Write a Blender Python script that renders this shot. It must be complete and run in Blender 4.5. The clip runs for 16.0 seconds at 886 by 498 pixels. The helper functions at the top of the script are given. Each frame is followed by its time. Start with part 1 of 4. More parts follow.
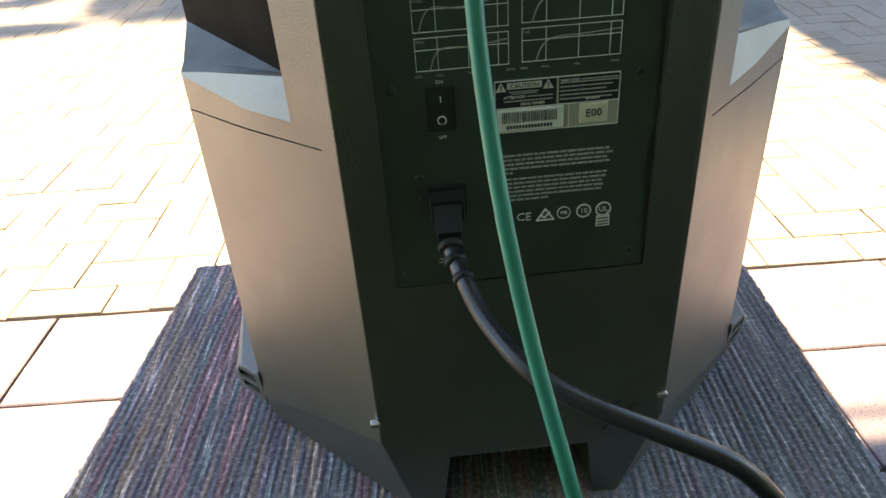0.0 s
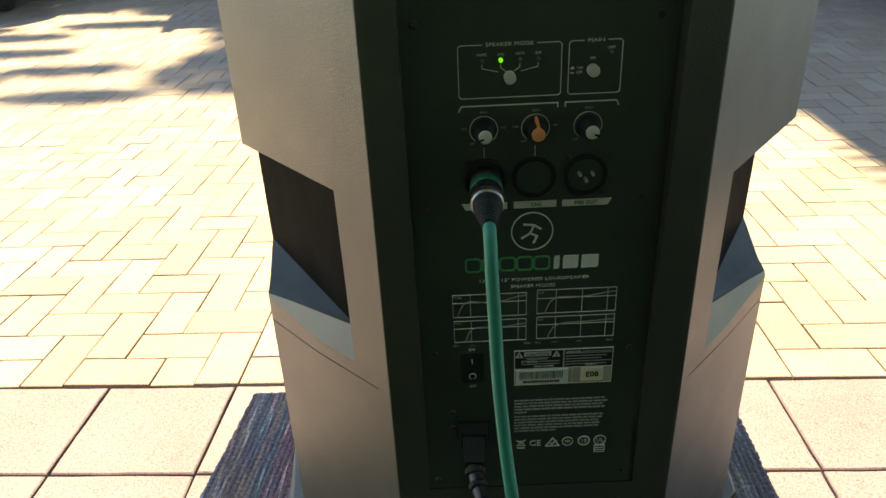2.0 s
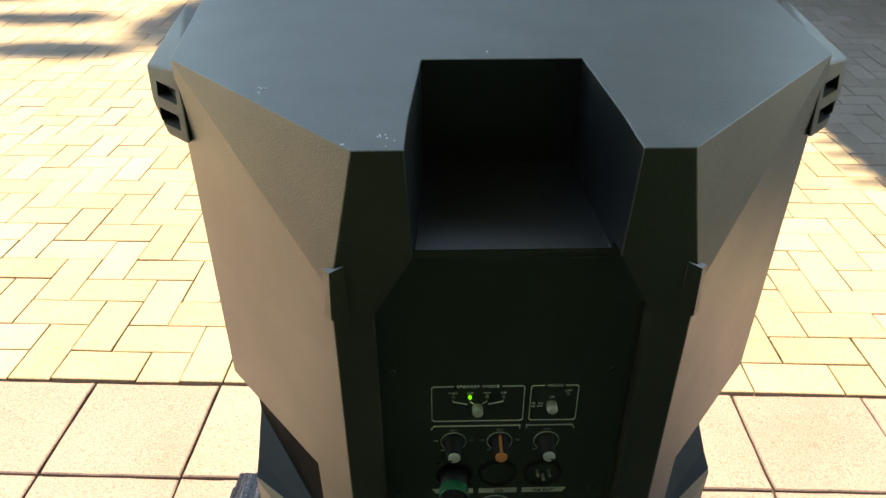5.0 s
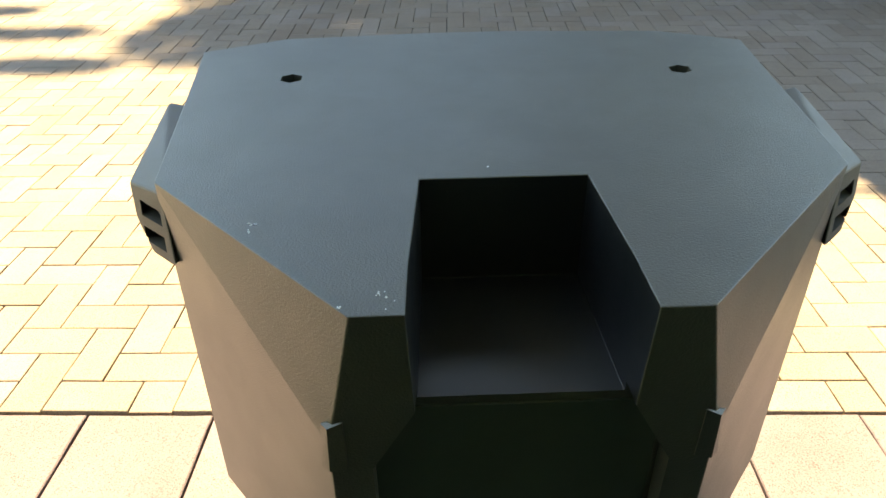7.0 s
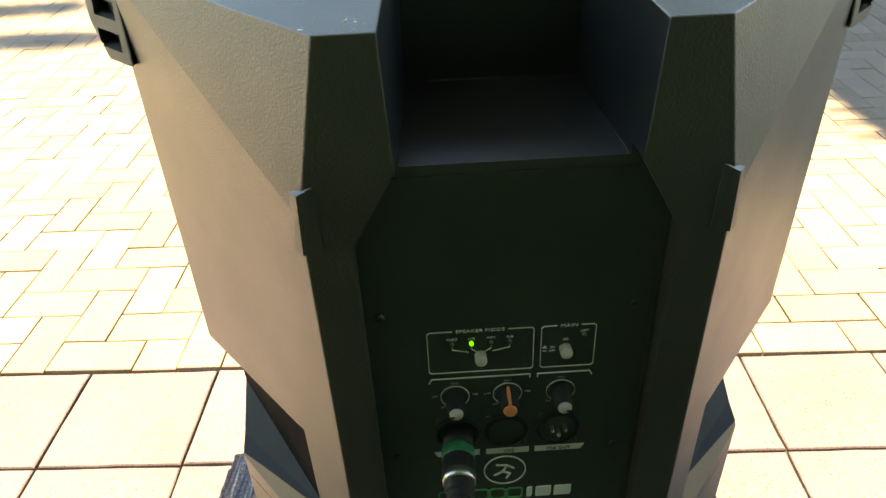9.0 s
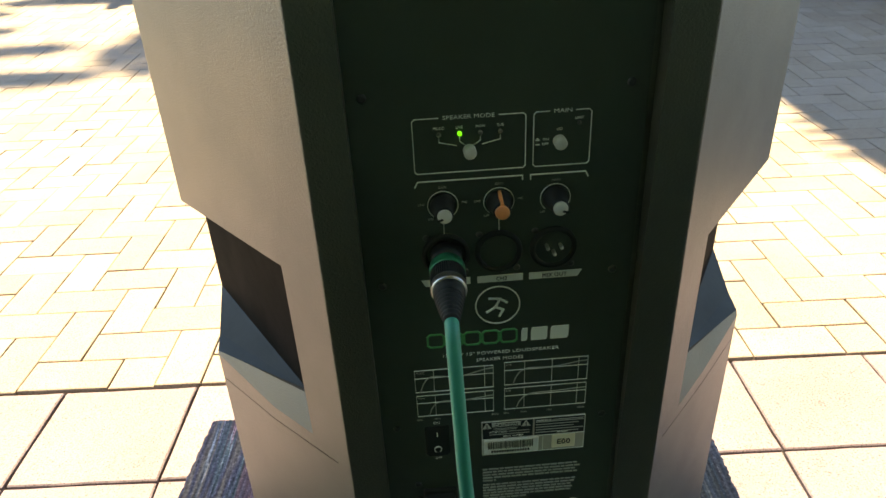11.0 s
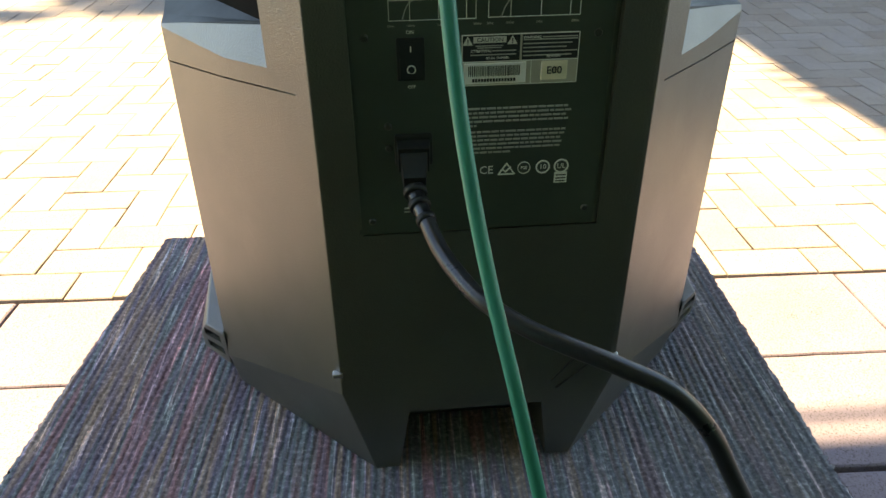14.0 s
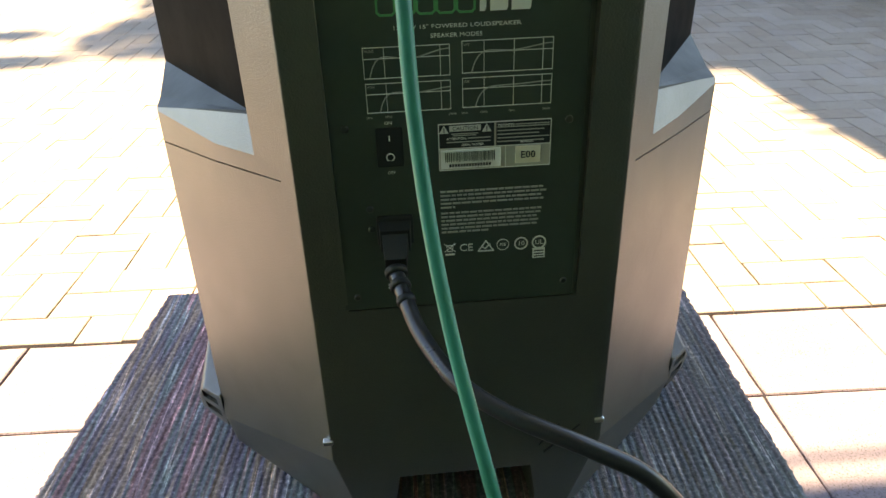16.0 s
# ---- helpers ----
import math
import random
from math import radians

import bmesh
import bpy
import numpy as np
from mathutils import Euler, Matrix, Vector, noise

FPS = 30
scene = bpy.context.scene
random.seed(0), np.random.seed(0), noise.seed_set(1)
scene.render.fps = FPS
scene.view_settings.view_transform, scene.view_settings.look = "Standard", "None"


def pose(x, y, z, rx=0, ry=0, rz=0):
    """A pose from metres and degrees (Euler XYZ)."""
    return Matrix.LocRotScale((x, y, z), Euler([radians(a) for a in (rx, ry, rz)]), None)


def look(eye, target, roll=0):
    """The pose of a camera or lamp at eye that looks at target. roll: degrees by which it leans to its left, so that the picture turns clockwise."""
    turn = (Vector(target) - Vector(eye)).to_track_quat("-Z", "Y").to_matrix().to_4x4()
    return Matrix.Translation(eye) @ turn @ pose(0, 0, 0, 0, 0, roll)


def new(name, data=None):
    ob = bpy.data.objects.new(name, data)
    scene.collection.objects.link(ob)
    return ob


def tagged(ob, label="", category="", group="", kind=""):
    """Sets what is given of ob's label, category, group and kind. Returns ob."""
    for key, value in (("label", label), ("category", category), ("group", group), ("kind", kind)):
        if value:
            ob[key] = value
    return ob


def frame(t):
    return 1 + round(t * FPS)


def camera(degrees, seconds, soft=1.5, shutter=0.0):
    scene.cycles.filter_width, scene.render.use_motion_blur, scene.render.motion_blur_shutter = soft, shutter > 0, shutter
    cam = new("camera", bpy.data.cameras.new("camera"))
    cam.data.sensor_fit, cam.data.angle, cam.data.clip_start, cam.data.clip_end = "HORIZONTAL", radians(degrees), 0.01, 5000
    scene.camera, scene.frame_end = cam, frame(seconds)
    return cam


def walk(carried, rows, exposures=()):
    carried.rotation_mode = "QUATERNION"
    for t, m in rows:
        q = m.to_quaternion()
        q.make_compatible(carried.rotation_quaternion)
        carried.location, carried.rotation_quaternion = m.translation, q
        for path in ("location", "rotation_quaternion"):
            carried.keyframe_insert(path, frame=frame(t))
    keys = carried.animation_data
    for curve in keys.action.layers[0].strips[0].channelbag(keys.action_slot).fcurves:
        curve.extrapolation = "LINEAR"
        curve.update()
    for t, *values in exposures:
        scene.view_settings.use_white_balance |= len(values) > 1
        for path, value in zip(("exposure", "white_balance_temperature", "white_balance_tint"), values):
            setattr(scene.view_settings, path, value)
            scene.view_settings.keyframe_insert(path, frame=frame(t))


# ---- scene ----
cam = camera(65.0, 16.0)
PATH = [
    (0, (-0.044, -0.329, 1.19), (-0.029, 1.309, 0.042), -4.1),
    (0.5, (-0.042, -0.331, 1.237), (-0.05, 1.323, 0.112), -4.1),
    (1, (-0.045, -0.347, 1.308), (-0.12, 1.329, 0.22), -3.8),
    (1.5, (-0.041, -0.348, 1.325), (-0.111, 1.355, 0.279), -3.8),
    (2, (-0.037, -0.354, 1.34), (-0.112, 1.373, 0.335), -2.8),
    (2.5, (-0.034, -0.357, 1.365), (-0.118, 1.4, 0.413), -3.1),
    (3, (-0.034, -0.36, 1.375), (-0.122, 1.419, 0.465), -3.2),
    (3.5, (-0.03, -0.351, 1.432), (-0.094, 1.413, 0.492), -3.8),
    (4, (-0.026, -0.319, 1.487), (-0.062, 1.408, 0.478), -1.6),
    (4.2, (-0.028, -0.306, 1.501), (-0.053, 1.398, 0.453), 0.1),
    (6.3, (-0.028, -0.25, 1.585), (-0.07, 1.358, 0.398), -0.9),
    (6.5, (-0.03, -0.243, 1.588), (-0.066, 1.377, 0.416), -1.1),
    (7, (-0.033, -0.219, 1.59), (-0.043, 1.419, 0.443), -0.8),
    (7.5, (-0.036, -0.226, 1.574), (-0.054, 1.417, 0.435), -0.6),
    (8, (-0.03, -0.238, 1.558), (-0.057, 1.404, 0.417), -1.7),
    (8.5, (-0.027, -0.244, 1.53), (-0.067, 1.375, 0.356), -3.0),
    (9, (-0.026, -0.246, 1.49), (-0.052, 1.358, 0.295), -2.7),
    (9.5, (-0.032, -0.251, 1.461), (-0.055, 1.349, 0.26), -2.0),
    (10, (-0.031, -0.263, 1.443), (-0.039, 1.347, 0.256), -2.1),
    (12.3, (-0.035, -0.327, 1.281), (0.018, 1.425, 0.319), -2.7),
    (12.5, (-0.032, -0.319, 1.273), (0.023, 1.43, 0.304), -2.5),
    (13, (-0.042, -0.326, 1.235), (0.025, 1.423, 0.267), -1.2),
    (13.5, (-0.044, -0.344, 1.203), (0.051, 1.346, 0.139), -0.7),
    (14, (-0.043, -0.365, 1.171), (0.06, 1.287, 0.047), -0.3),
    (14.5, (-0.041, -0.371, 1.159), (0.05, 1.281, 0.036), -0.2),
    (15, (-0.035, -0.371, 1.156), (0.051, 1.283, 0.034), -1.4),
    (15.5, (-0.029, -0.373, 1.174), (0.048, 1.29, 0.066), -1.8),
    (16, (-0.025, -0.363, 1.201), (0.05, 1.338, 0.152), -1.6),
]
EXPOSURES = [(0, 2.92, 8450, 10), (1.0, 2.6, 8300, 7), (1.5, 2.28, 8500, 5), (4.0, 2.12, 9000, 3), (6.3, 2.26, 10300, 2), (7.0, 2.3, 9700, 3), (8.0, 2.46, 10000, 2), (9.0, 2.56, 9800, 2), (10.0, 2.56, 8700, 5), (12.5, 2.24, 8700, 4), (13.6, 2.4, 8850, 5), (14.5, 2.86, 8900, 10), (16.0, 2.96, 8850, 9)]
walk(cam, [(t, look(eye, target, roll)) for t, eye, target, roll in PATH], EXPOSURES)

# ---- world and sun ----
SUN_ELEV, SUN_AZ = 68.0, 12.0          # degrees; azimuth to the left of straight ahead (+y)
SUN_DIR = Vector((-math.sin(radians(SUN_AZ)) * math.cos(radians(SUN_ELEV)), math.cos(radians(SUN_AZ)) * math.cos(radians(SUN_ELEV)), math.sin(radians(SUN_ELEV))))
world = bpy.data.worlds.new("world")
scene.world = world
world.use_nodes = True
wn = world.node_tree.nodes
sky = wn.new("ShaderNodeTexSky")
sky.sky_type, sky.sun_disc = "NISHITA", False
sky.ozone_density, sky.dust_density = 4.0, 0.3
sky.sun_elevation, sky.sun_rotation = radians(SUN_ELEV), radians(-SUN_AZ)
world.node_tree.links.new(sky.outputs["Color"], wn["Background"].inputs["Color"])
wn["Background"].inputs["Strength"].default_value = 0.115
sun_data = bpy.data.lights.new("sun", "SUN")
sun_data.energy, sun_data.angle, sun_data.color = 5.0, radians(0.8), (1.0, 0.87, 0.67)
sun = new("sun", sun_data)
sun.matrix_world = look(SUN_DIR * 20, (0, 0, 0))


# ---- materials ----
def material(name, base, rough=0.5, metal=0.0, spec=0.5):
    m = bpy.data.materials.new(name)
    m.use_nodes = True
    b = m.node_tree.nodes["Principled BSDF"]
    b.inputs["Base Color"].default_value = (*base, 1)
    b.inputs["Roughness"].default_value = rough
    b.inputs["Metallic"].default_value = metal
    b.inputs["Specular IOR Level"].default_value = spec
    return m


def node(m, kind, **values):
    n = m.node_tree.nodes.new(kind)
    for key, value in values.items():
        n.inputs[key.replace("_", " ")].default_value = value
    return n


def link(m, a, out, b, inp):
    m.node_tree.links.new(a.outputs[out], b.inputs[inp])


def bsdf(m):
    return m.node_tree.nodes["Principled BSDF"]


def ramp(m, source, out, stops):
    r = m.node_tree.nodes.new("ShaderNodeValToRGB")
    e = r.color_ramp.elements
    while len(e) < len(stops):
        e.new(0.5)
    for el, (pos, col) in zip(e, stops):
        el.position, el.color = pos, (*col, 1)
    link(m, source, out, r, "Fac")
    return r


def coords(m, scale=(1, 1, 1), which="Object"):
    tc = m.node_tree.nodes.new("ShaderNodeTexCoord")
    mp = m.node_tree.nodes.new("ShaderNodeMapping")
    mp.inputs["Scale"].default_value = scale
    link(m, tc, which, mp, "Vector")
    return mp


def noise_tex(m, vec, scale, detail=4, rough=0.6):
    n = node(m, "ShaderNodeTexNoise", Scale=scale, Detail=detail, Roughness=rough)
    link(m, vec, "Vector", n, "Vector")
    return n


def bump(m, source, out, strength, dist, before=None):
    b = node(m, "ShaderNodeBump", Strength=strength, Distance=dist)
    link(m, source, out, b, "Height")
    if before:
        link(m, before, "Normal", b, "Normal")
    return b


def mix(m, fac_node, fac_out, a, b, blend="MIX", fac=1.0):
    x = m.node_tree.nodes.new("ShaderNodeMix")
    x.data_type, x.blend_type = "RGBA", blend
    x.inputs[0].default_value = fac
    if fac_node:
        link(m, fac_node, fac_out, x, 0)
    for slot, v in ((6, a), (7, b)):
        if isinstance(v, tuple):
            if isinstance(v[0], (int, float)):
                x.inputs[slot].default_value = (*v, 1)
            else:
                m.node_tree.links.new(v[0].outputs[v[1]], x.inputs[slot])
    return x


def plastic(name, base, rough, grain=900.0, strength=0.35, spec=0.5):
    """Moulded black plastic with a fine pebbled grain, faint scuffs and dust."""
    m = material(name, base, rough, spec=spec)
    c = coords(m)
    dust = noise_tex(m, c, 9.0, 6, 0.65)
    r = ramp(m, dust, "Fac", [(0.3, base), (0.75, tuple(v * 1.7 + 0.006 for v in base))])
    link(m, r, "Color", bsdf(m), "Base Color")
    rr = ramp(m, noise_tex(m, c, 23.0, 5), "Fac", [(0.3, (rough - 0.05,) * 3), (0.7, (rough + 0.07,) * 3)])
    link(m, rr, "Color", bsdf(m), "Roughness")
    fine = noise_tex(m, c, grain, 2)
    wavy = noise_tex(m, c, 60.0, 2)
    b1 = bump(m, wavy, "Fac", 0.06, 0.002)
    b2 = bump(m, fine, "Fac", strength, 0.0006, b1)
    link(m, b2, "Normal", bsdf(m), "Normal")
    return m


BODY = plastic("black_textured_plastic", (0.0250, 0.0258, 0.0125), 0.42, 820.0, 0.85, 1.0)
bsdf(BODY).inputs["Coat Weight"].default_value, bsdf(BODY).inputs["Coat Roughness"].default_value = 0.8, 0.42
bsdf(BODY).inputs["Coat IOR"].default_value = 1.65
# Recess faces: smoother body plastic with the shade put into darker colours.
SHADED_LINING = plastic("shaded_grip_lining", (0.008, 0.0095, 0.0105), 0.45, 420.0, 0.05, 0.17)
SHADED_GRIP_WALL = plastic("shaded_matte_grip_wall", (0.0032, 0.0040, 0.0046), 0.7, 420.0, 0.05, 0.03)
SHADED_POCKET = plastic("shaded_smooth_pocket_lining", (0.007, 0.008, 0.008), 0.34, 420.0, 0.02, 0.9)
# Panel paint carries the lens glare in its colour: lifted and tinted green.
PANEL = plastic("black_painted_steel", (0.022, 0.032, 0.020), 0.42, 1400.0, 0.12, 0.8)
bsdf(PANEL).inputs["Coat Weight"].default_value, bsdf(PANEL).inputs["Coat Roughness"].default_value = 0.4, 0.4
RUBBER = plastic("black_rubber", (0.011, 0.0125, 0.011), 0.55, 700.0, 0.1, 0.3)
GUARD = plastic("grey_bumper_plastic", (0.085, 0.079, 0.069), 0.40, spec=0.9)
PRINT = material("pale_grey_print", (0.86, 0.88, 0.84), 0.6)
PRINT_DIM = material("dim_grey_print", (0.44, 0.45, 0.42), 0.6)
STRIP = material("silver_grey_print", (0.72, 0.72, 0.68), 0.5)
STICKER = material("white_paper_sticker", (0.92, 0.91, 0.89), 0.5)
CREAM = material("cream_paper_sticker", (0.88, 0.80, 0.62), 0.55)
FOIL = material("grey_foil_label", (0.50, 0.47, 0.41), 0.4)
INK = material("black_ink", (0.02, 0.02, 0.02), 0.6)
GREEN_PRINT = material("green_print", (0.10, 0.42, 0.17), 0.6)
CAP = material("pale_grey_knob_cap", (0.62, 0.60, 0.53), 0.4)
ORANGE = material("orange_knob_cap", (0.90, 0.32, 0.12), 0.4)
LED_OFF = material("unlit_grey_lens", (0.16, 0.16, 0.15), 0.25)
LED_ON = material("lit_green_lens", (0.1, 0.6, 0.05), 0.3)
bsdf(LED_ON).inputs["Emission Color"].default_value = (0.16, 1.0, 0.03, 1)
bsdf(LED_ON).inputs["Emission Strength"].default_value = 0.25
STEEL = material("nickel_plated_steel", (0.62, 0.60, 0.56), 0.28, 1.0)
DARK_STEEL = material("dark_screw_steel", (0.09, 0.09, 0.085), 0.38, 0.8)
GREEN_RING = material("green_plastic_ring", (0.010, 0.16, 0.065), 0.35)
GREEN_CABLE = plastic("teal_green_cable_sheath", (0.012, 0.20, 0.135), 0.42, 500.0, 0.05)
BLACK_CABLE = plastic("black_cable_sheath", (0.014, 0.014, 0.015), 0.30, 500.0, 0.05)


def stone(name, tones, grain_scale, island, spot=1.0):
    """Concrete paving: piece-to-piece tint, cloudy stains, speckled aggregate and pitted relief."""
    m = material(name, tones[0], 0.75, spec=0.4)
    c = coords(m)
    geo = m.node_tree.nodes.new("ShaderNodeNewGeometry" if island else "ShaderNodeObjectInfo")
    tint = ramp(m, geo, "Random Per Island" if island else "Random", [(i / (len(tones) - 1), t) for i, t in enumerate(tones)])
    tc = m.node_tree.nodes.new("ShaderNodeNewGeometry")
    def world_noise(scale, detail, rough):
        n = node(m, "ShaderNodeTexNoise", Scale=scale, Detail=detail, Roughness=rough)
        link(m, tc, "Position", n, "Vector")
        return n
    cloud = ramp(m, world_noise(2.3, 6, 0.65), "Fac", [(0.3, (0.80, 0.78, 0.76)), (0.7, (1.0, 1.0, 1.0))])
    speck = ramp(m, world_noise(grain_scale, 3, 0.8), "Fac", [(0.36, (0.30, 0.27, 0.24)), (0.41, (0.82, 0.79, 0.76)), (0.49, (1, 1, 1)), (0.66, (1.16, 1.15, 1.13))])
    a = mix(m, None, None, (tint, "Color"), (cloud, "Color"), "MULTIPLY")
    b = mix(m, None, None, (a, 2), (speck, "Color"), "MULTIPLY", spot)
    link(m, b, 2, bsdf(m), "Base Color")
    b1 = bump(m, world_noise(14.0, 5, 0.6), "Fac", 0.25, 0.01)
    b2 = bump(m, world_noise(grain_scale * 1.6, 3, 0.7), "Fac", 0.45, 0.003, b1)
    link(m, b2, "Normal", bsdf(m), "Normal")
    return m


BRICK_TONES = [(0.258, 0.212, 0.170), (0.308, 0.253, 0.203), (0.275, 0.216, 0.168), (0.324, 0.270, 0.224), (0.292, 0.241, 0.204)]
SLAB_TONES = [(0.186, 0.144, 0.160), (0.208, 0.164, 0.180), (0.176, 0.143, 0.160), (0.200, 0.153, 0.168)]
BRICK = stone("cream_concrete_paver", BRICK_TONES, 230.0, False)
BRICK_FAR = stone("cream_concrete_paver_far", BRICK_TONES, 230.0, True)
SLAB = stone("pinkish_concrete_slab", SLAB_TONES, 210.0, False, 1.0)
SAND = stone("joint_sand", [(0.032, 0.029, 0.026), (0.07, 0.064, 0.056)], 90.0, True)


def mottled(name, dark, light, scale, rough=0.7, strength=0.3, stretch=(1, 1, 1)):
    m = material(name, dark, rough)
    c = coords(m, stretch)
    r = ramp(m, noise_tex(m, c, scale, 6), "Fac", [(0.3, dark), (0.7, light)])
    link(m, r, "Color", bsdf(m), "Base Color")
    b = bump(m, noise_tex(m, c, scale * 6, 4), "Fac", strength, 0.004)
    link(m, b, "Normal", bsdf(m), "Normal")
    return m


WALL = mottled("painted_render", (0.58, 0.57, 0.54), (0.66, 0.65, 0.62), 3.0)
# Unseen porch faces; the green tints light bounced onto the loudspeaker's back.
BOUNCE_BOARDS = mottled("green_bounce_boards", (0.31, 0.40, 0.265), (0.42, 0.52, 0.365), 3.0)
# Added unseen floor, dark so the lower cabinet reflects little.
DARK_FLOOR = mottled("dark_unseen_floor", (0.018, 0.017, 0.014), (0.032, 0.030, 0.025), 6.0)
CEIL = mottled("painted_boards", (0.30, 0.295, 0.28), (0.36, 0.35, 0.335), 2.0)
NAVY = mottled("slate_blue_paint", (0.045, 0.06, 0.09), (0.065, 0.08, 0.115), 4.0, 0.5)
WHITE = mottled("white_paint", (0.66, 0.68, 0.72), (0.76, 0.78, 0.80), 6.0, 0.45, 0.1)
CAR_WHITE = mottled("white_car_paint", (0.74, 0.76, 0.78), (0.80, 0.82, 0.84), 2.0, 0.25, 0.02)
CAR_GREY = mottled("silver_bumper_paint", (0.36, 0.38, 0.40), (0.46, 0.48, 0.50), 5.0, 0.35, 0.05)
TYRE = mottled("tyre_rubber", (0.015, 0.015, 0.016), (0.03, 0.03, 0.03), 20.0)
URN = mottled("weathered_terracotta_stone", (0.42, 0.36, 0.28), (0.58, 0.52, 0.43), 14.0, 0.8, 0.5)
BIN_BLUE = mottled("blue_bin_plastic", (0.006, 0.012, 0.40), (0.01, 0.02, 0.52), 8.0, 0.4, 0.1)
BIN_GREEN = mottled("green_bin_plastic", (0.025, 0.055, 0.045), (0.04, 0.075, 0.06), 8.0, 0.45, 0.1)
BIN_DARK = mottled("dark_bin_plastic", (0.018, 0.032, 0.034), (0.03, 0.045, 0.045), 8.0, 0.45, 0.1)
LEAF = mottled("hedge_leaf", (0.030, 0.060, 0.030), (0.065, 0.115, 0.045), 9.0, 0.55)
BARK = mottled("bark", (0.06, 0.045, 0.035), (0.14, 0.11, 0.08), 18.0, 0.9, 0.8, (1, 1, 0.3))
TABLE = mottled("dark_stained_wood", (0.030, 0.022, 0.017), (0.06, 0.044, 0.032), 5.0, 0.5, 0.3, (8, 1, 8))


def rug_material():
    m = material("striped_loop_pile", (0.1, 0.1, 0.15), 0.95, spec=0.15)
    c = coords(m, (1.0, 0.04, 0.0))
    wide = noise_tex(m, c, 46.0, 2, 0.6)
    hue = ramp(m, wide, "Fac", [(0.22, (0.165, 0.145, 0.215)), (0.34, (0.24, 0.18, 0.225)), (0.42, (0.35, 0.18, 0.20)), (0.48, (0.20, 0.235, 0.245)), (0.54, (0.20, 0.16, 0.225)), (0.60, (0.40, 0.28, 0.22)), (0.68, (0.205, 0.215, 0.265)), (0.78, (0.30, 0.16, 0.20))])
    fine = ramp(m, noise_tex(m, c, 210.0, 2, 0.7), "Fac", [(0.30, (0.62, 0.62, 0.64)), (0.48, (0.92, 0.92, 0.92)), (0.60, (1.08, 1.08, 1.08)), (0.645, (2.3, 2.25, 2.15))])
    side = coords(m, (2.0, 0.0, 0.0))
    sep = m.node_tree.nodes.new("ShaderNodeSeparateXYZ")
    link(m, side, "Vector", sep, "Vector")
    which = ramp(m, sep, "X", [(0.0, (0.15, 0.15, 0.15)), (0.35, (0.75, 0.75, 0.75))])
    toned = mix(m, which, "Color", (hue, "Color"), (0.19, 0.20, 0.215))
    col = mix(m, None, None, (toned, 2), (fine, "Color"), "MULTIPLY")
    fleck = ramp(m, noise_tex(m, coords(m), 240.0, 2), "Fac", [(0.3, (0.66, 0.66, 0.66)), (0.56, (1.08, 1.08, 1.08)), (0.68, (1.7, 1.7, 1.66))])
    fin = mix(m, None, None, (col, 2), (fleck, "Color"), "MULTIPLY")
    link(m, fin, 2, bsdf(m), "Base Color")
    b = bump(m, noise_tex(m, coords(m), 700.0, 3), "Fac", 0.6, 0.002)
    link(m, b, "Normal", bsdf(m), "Normal")
    return m


RUG = rug_material()


# ---- mesh helpers ----
def part(name, bm, mat, parent=None, label="", smooth=False):
    me = bpy.data.meshes.new(name)
    bmesh.ops.recalc_face_normals(bm, faces=bm.faces)
    bm.to_mesh(me)
    bm.free()
    me.materials.append(mat)
    if smooth:
        for p in me.polygons:
            p.use_smooth = True
    ob = new(name, me)
    ob.parent = parent
    if label:
        ob["label"] = label
    return ob


def box_bm(x0, x1, y0, y1, z0, z1, bevel=0.0, seg=2):
    bm = bmesh.new()
    bmesh.ops.create_cube(bm, size=1.0)
    for v in bm.verts:
        v.co = Vector((x0 if v.co.x < 0 else x1, y0 if v.co.y < 0 else y1, z0 if v.co.z < 0 else z1))
    if bevel:
        bmesh.ops.bevel(bm, geom=list(bm.edges), offset=bevel, segments=seg, profile=0.5, affect="EDGES")
    return bm


def hull_bm(points, bm=None):
    own = bm or bmesh.new()
    vs = [own.verts.new(p) for p in points]
    bmesh.ops.convex_hull(own, input=vs)
    loose = [v for v in own.verts if not v.link_faces]
    bmesh.ops.delete(own, geom=loose, context="VERTS")
    return own


def lathe_bm(profile, segs=32, axis="z", origin=(0, 0, 0)):
    """Turns (radius, height) pairs round an axis; axis "y" points towards -y."""
    bm = bmesh.new()
    rings = []
    for r, h in profile:
        ring = []
        for k in range(segs):
            a = 2 * math.pi * k / segs
            p = Vector((r * math.cos(a), r * math.sin(a), h)) if axis == "z" else Vector((r * math.cos(a), -h, r * math.sin(a)))
            ring.append(bm.verts.new(p + Vector(origin)))
        rings.append(ring)
    for a, b in zip(rings, rings[1:]):
        for k in range(segs):
            bm.faces.new((a[k], a[(k + 1) % segs], b[(k + 1) % segs], b[k]))
    bm.faces.new(list(reversed(rings[0])))
    bm.faces.new(rings[-1])
    return bm


def spline(points, steps=10):
    """Catmull-Rom through the points."""
    pts = [Vector(p) for p in points]
    pts = [2 * pts[0] - pts[1]] + pts + [2 * pts[-1] - pts[-2]]
    out = []
    for i in range(1, len(pts) - 2):
        for k in range(steps):
            t = k / steps
            a, b, c, d = pts[i - 1:i + 3]
            out.append(0.5 * ((2 * b) + (c - a) * t + (2 * a - 5 * b + 4 * c - d) * t * t + (3 * b - a - 3 * c + d) * t ** 3))
    out.append(pts[-2])
    return out


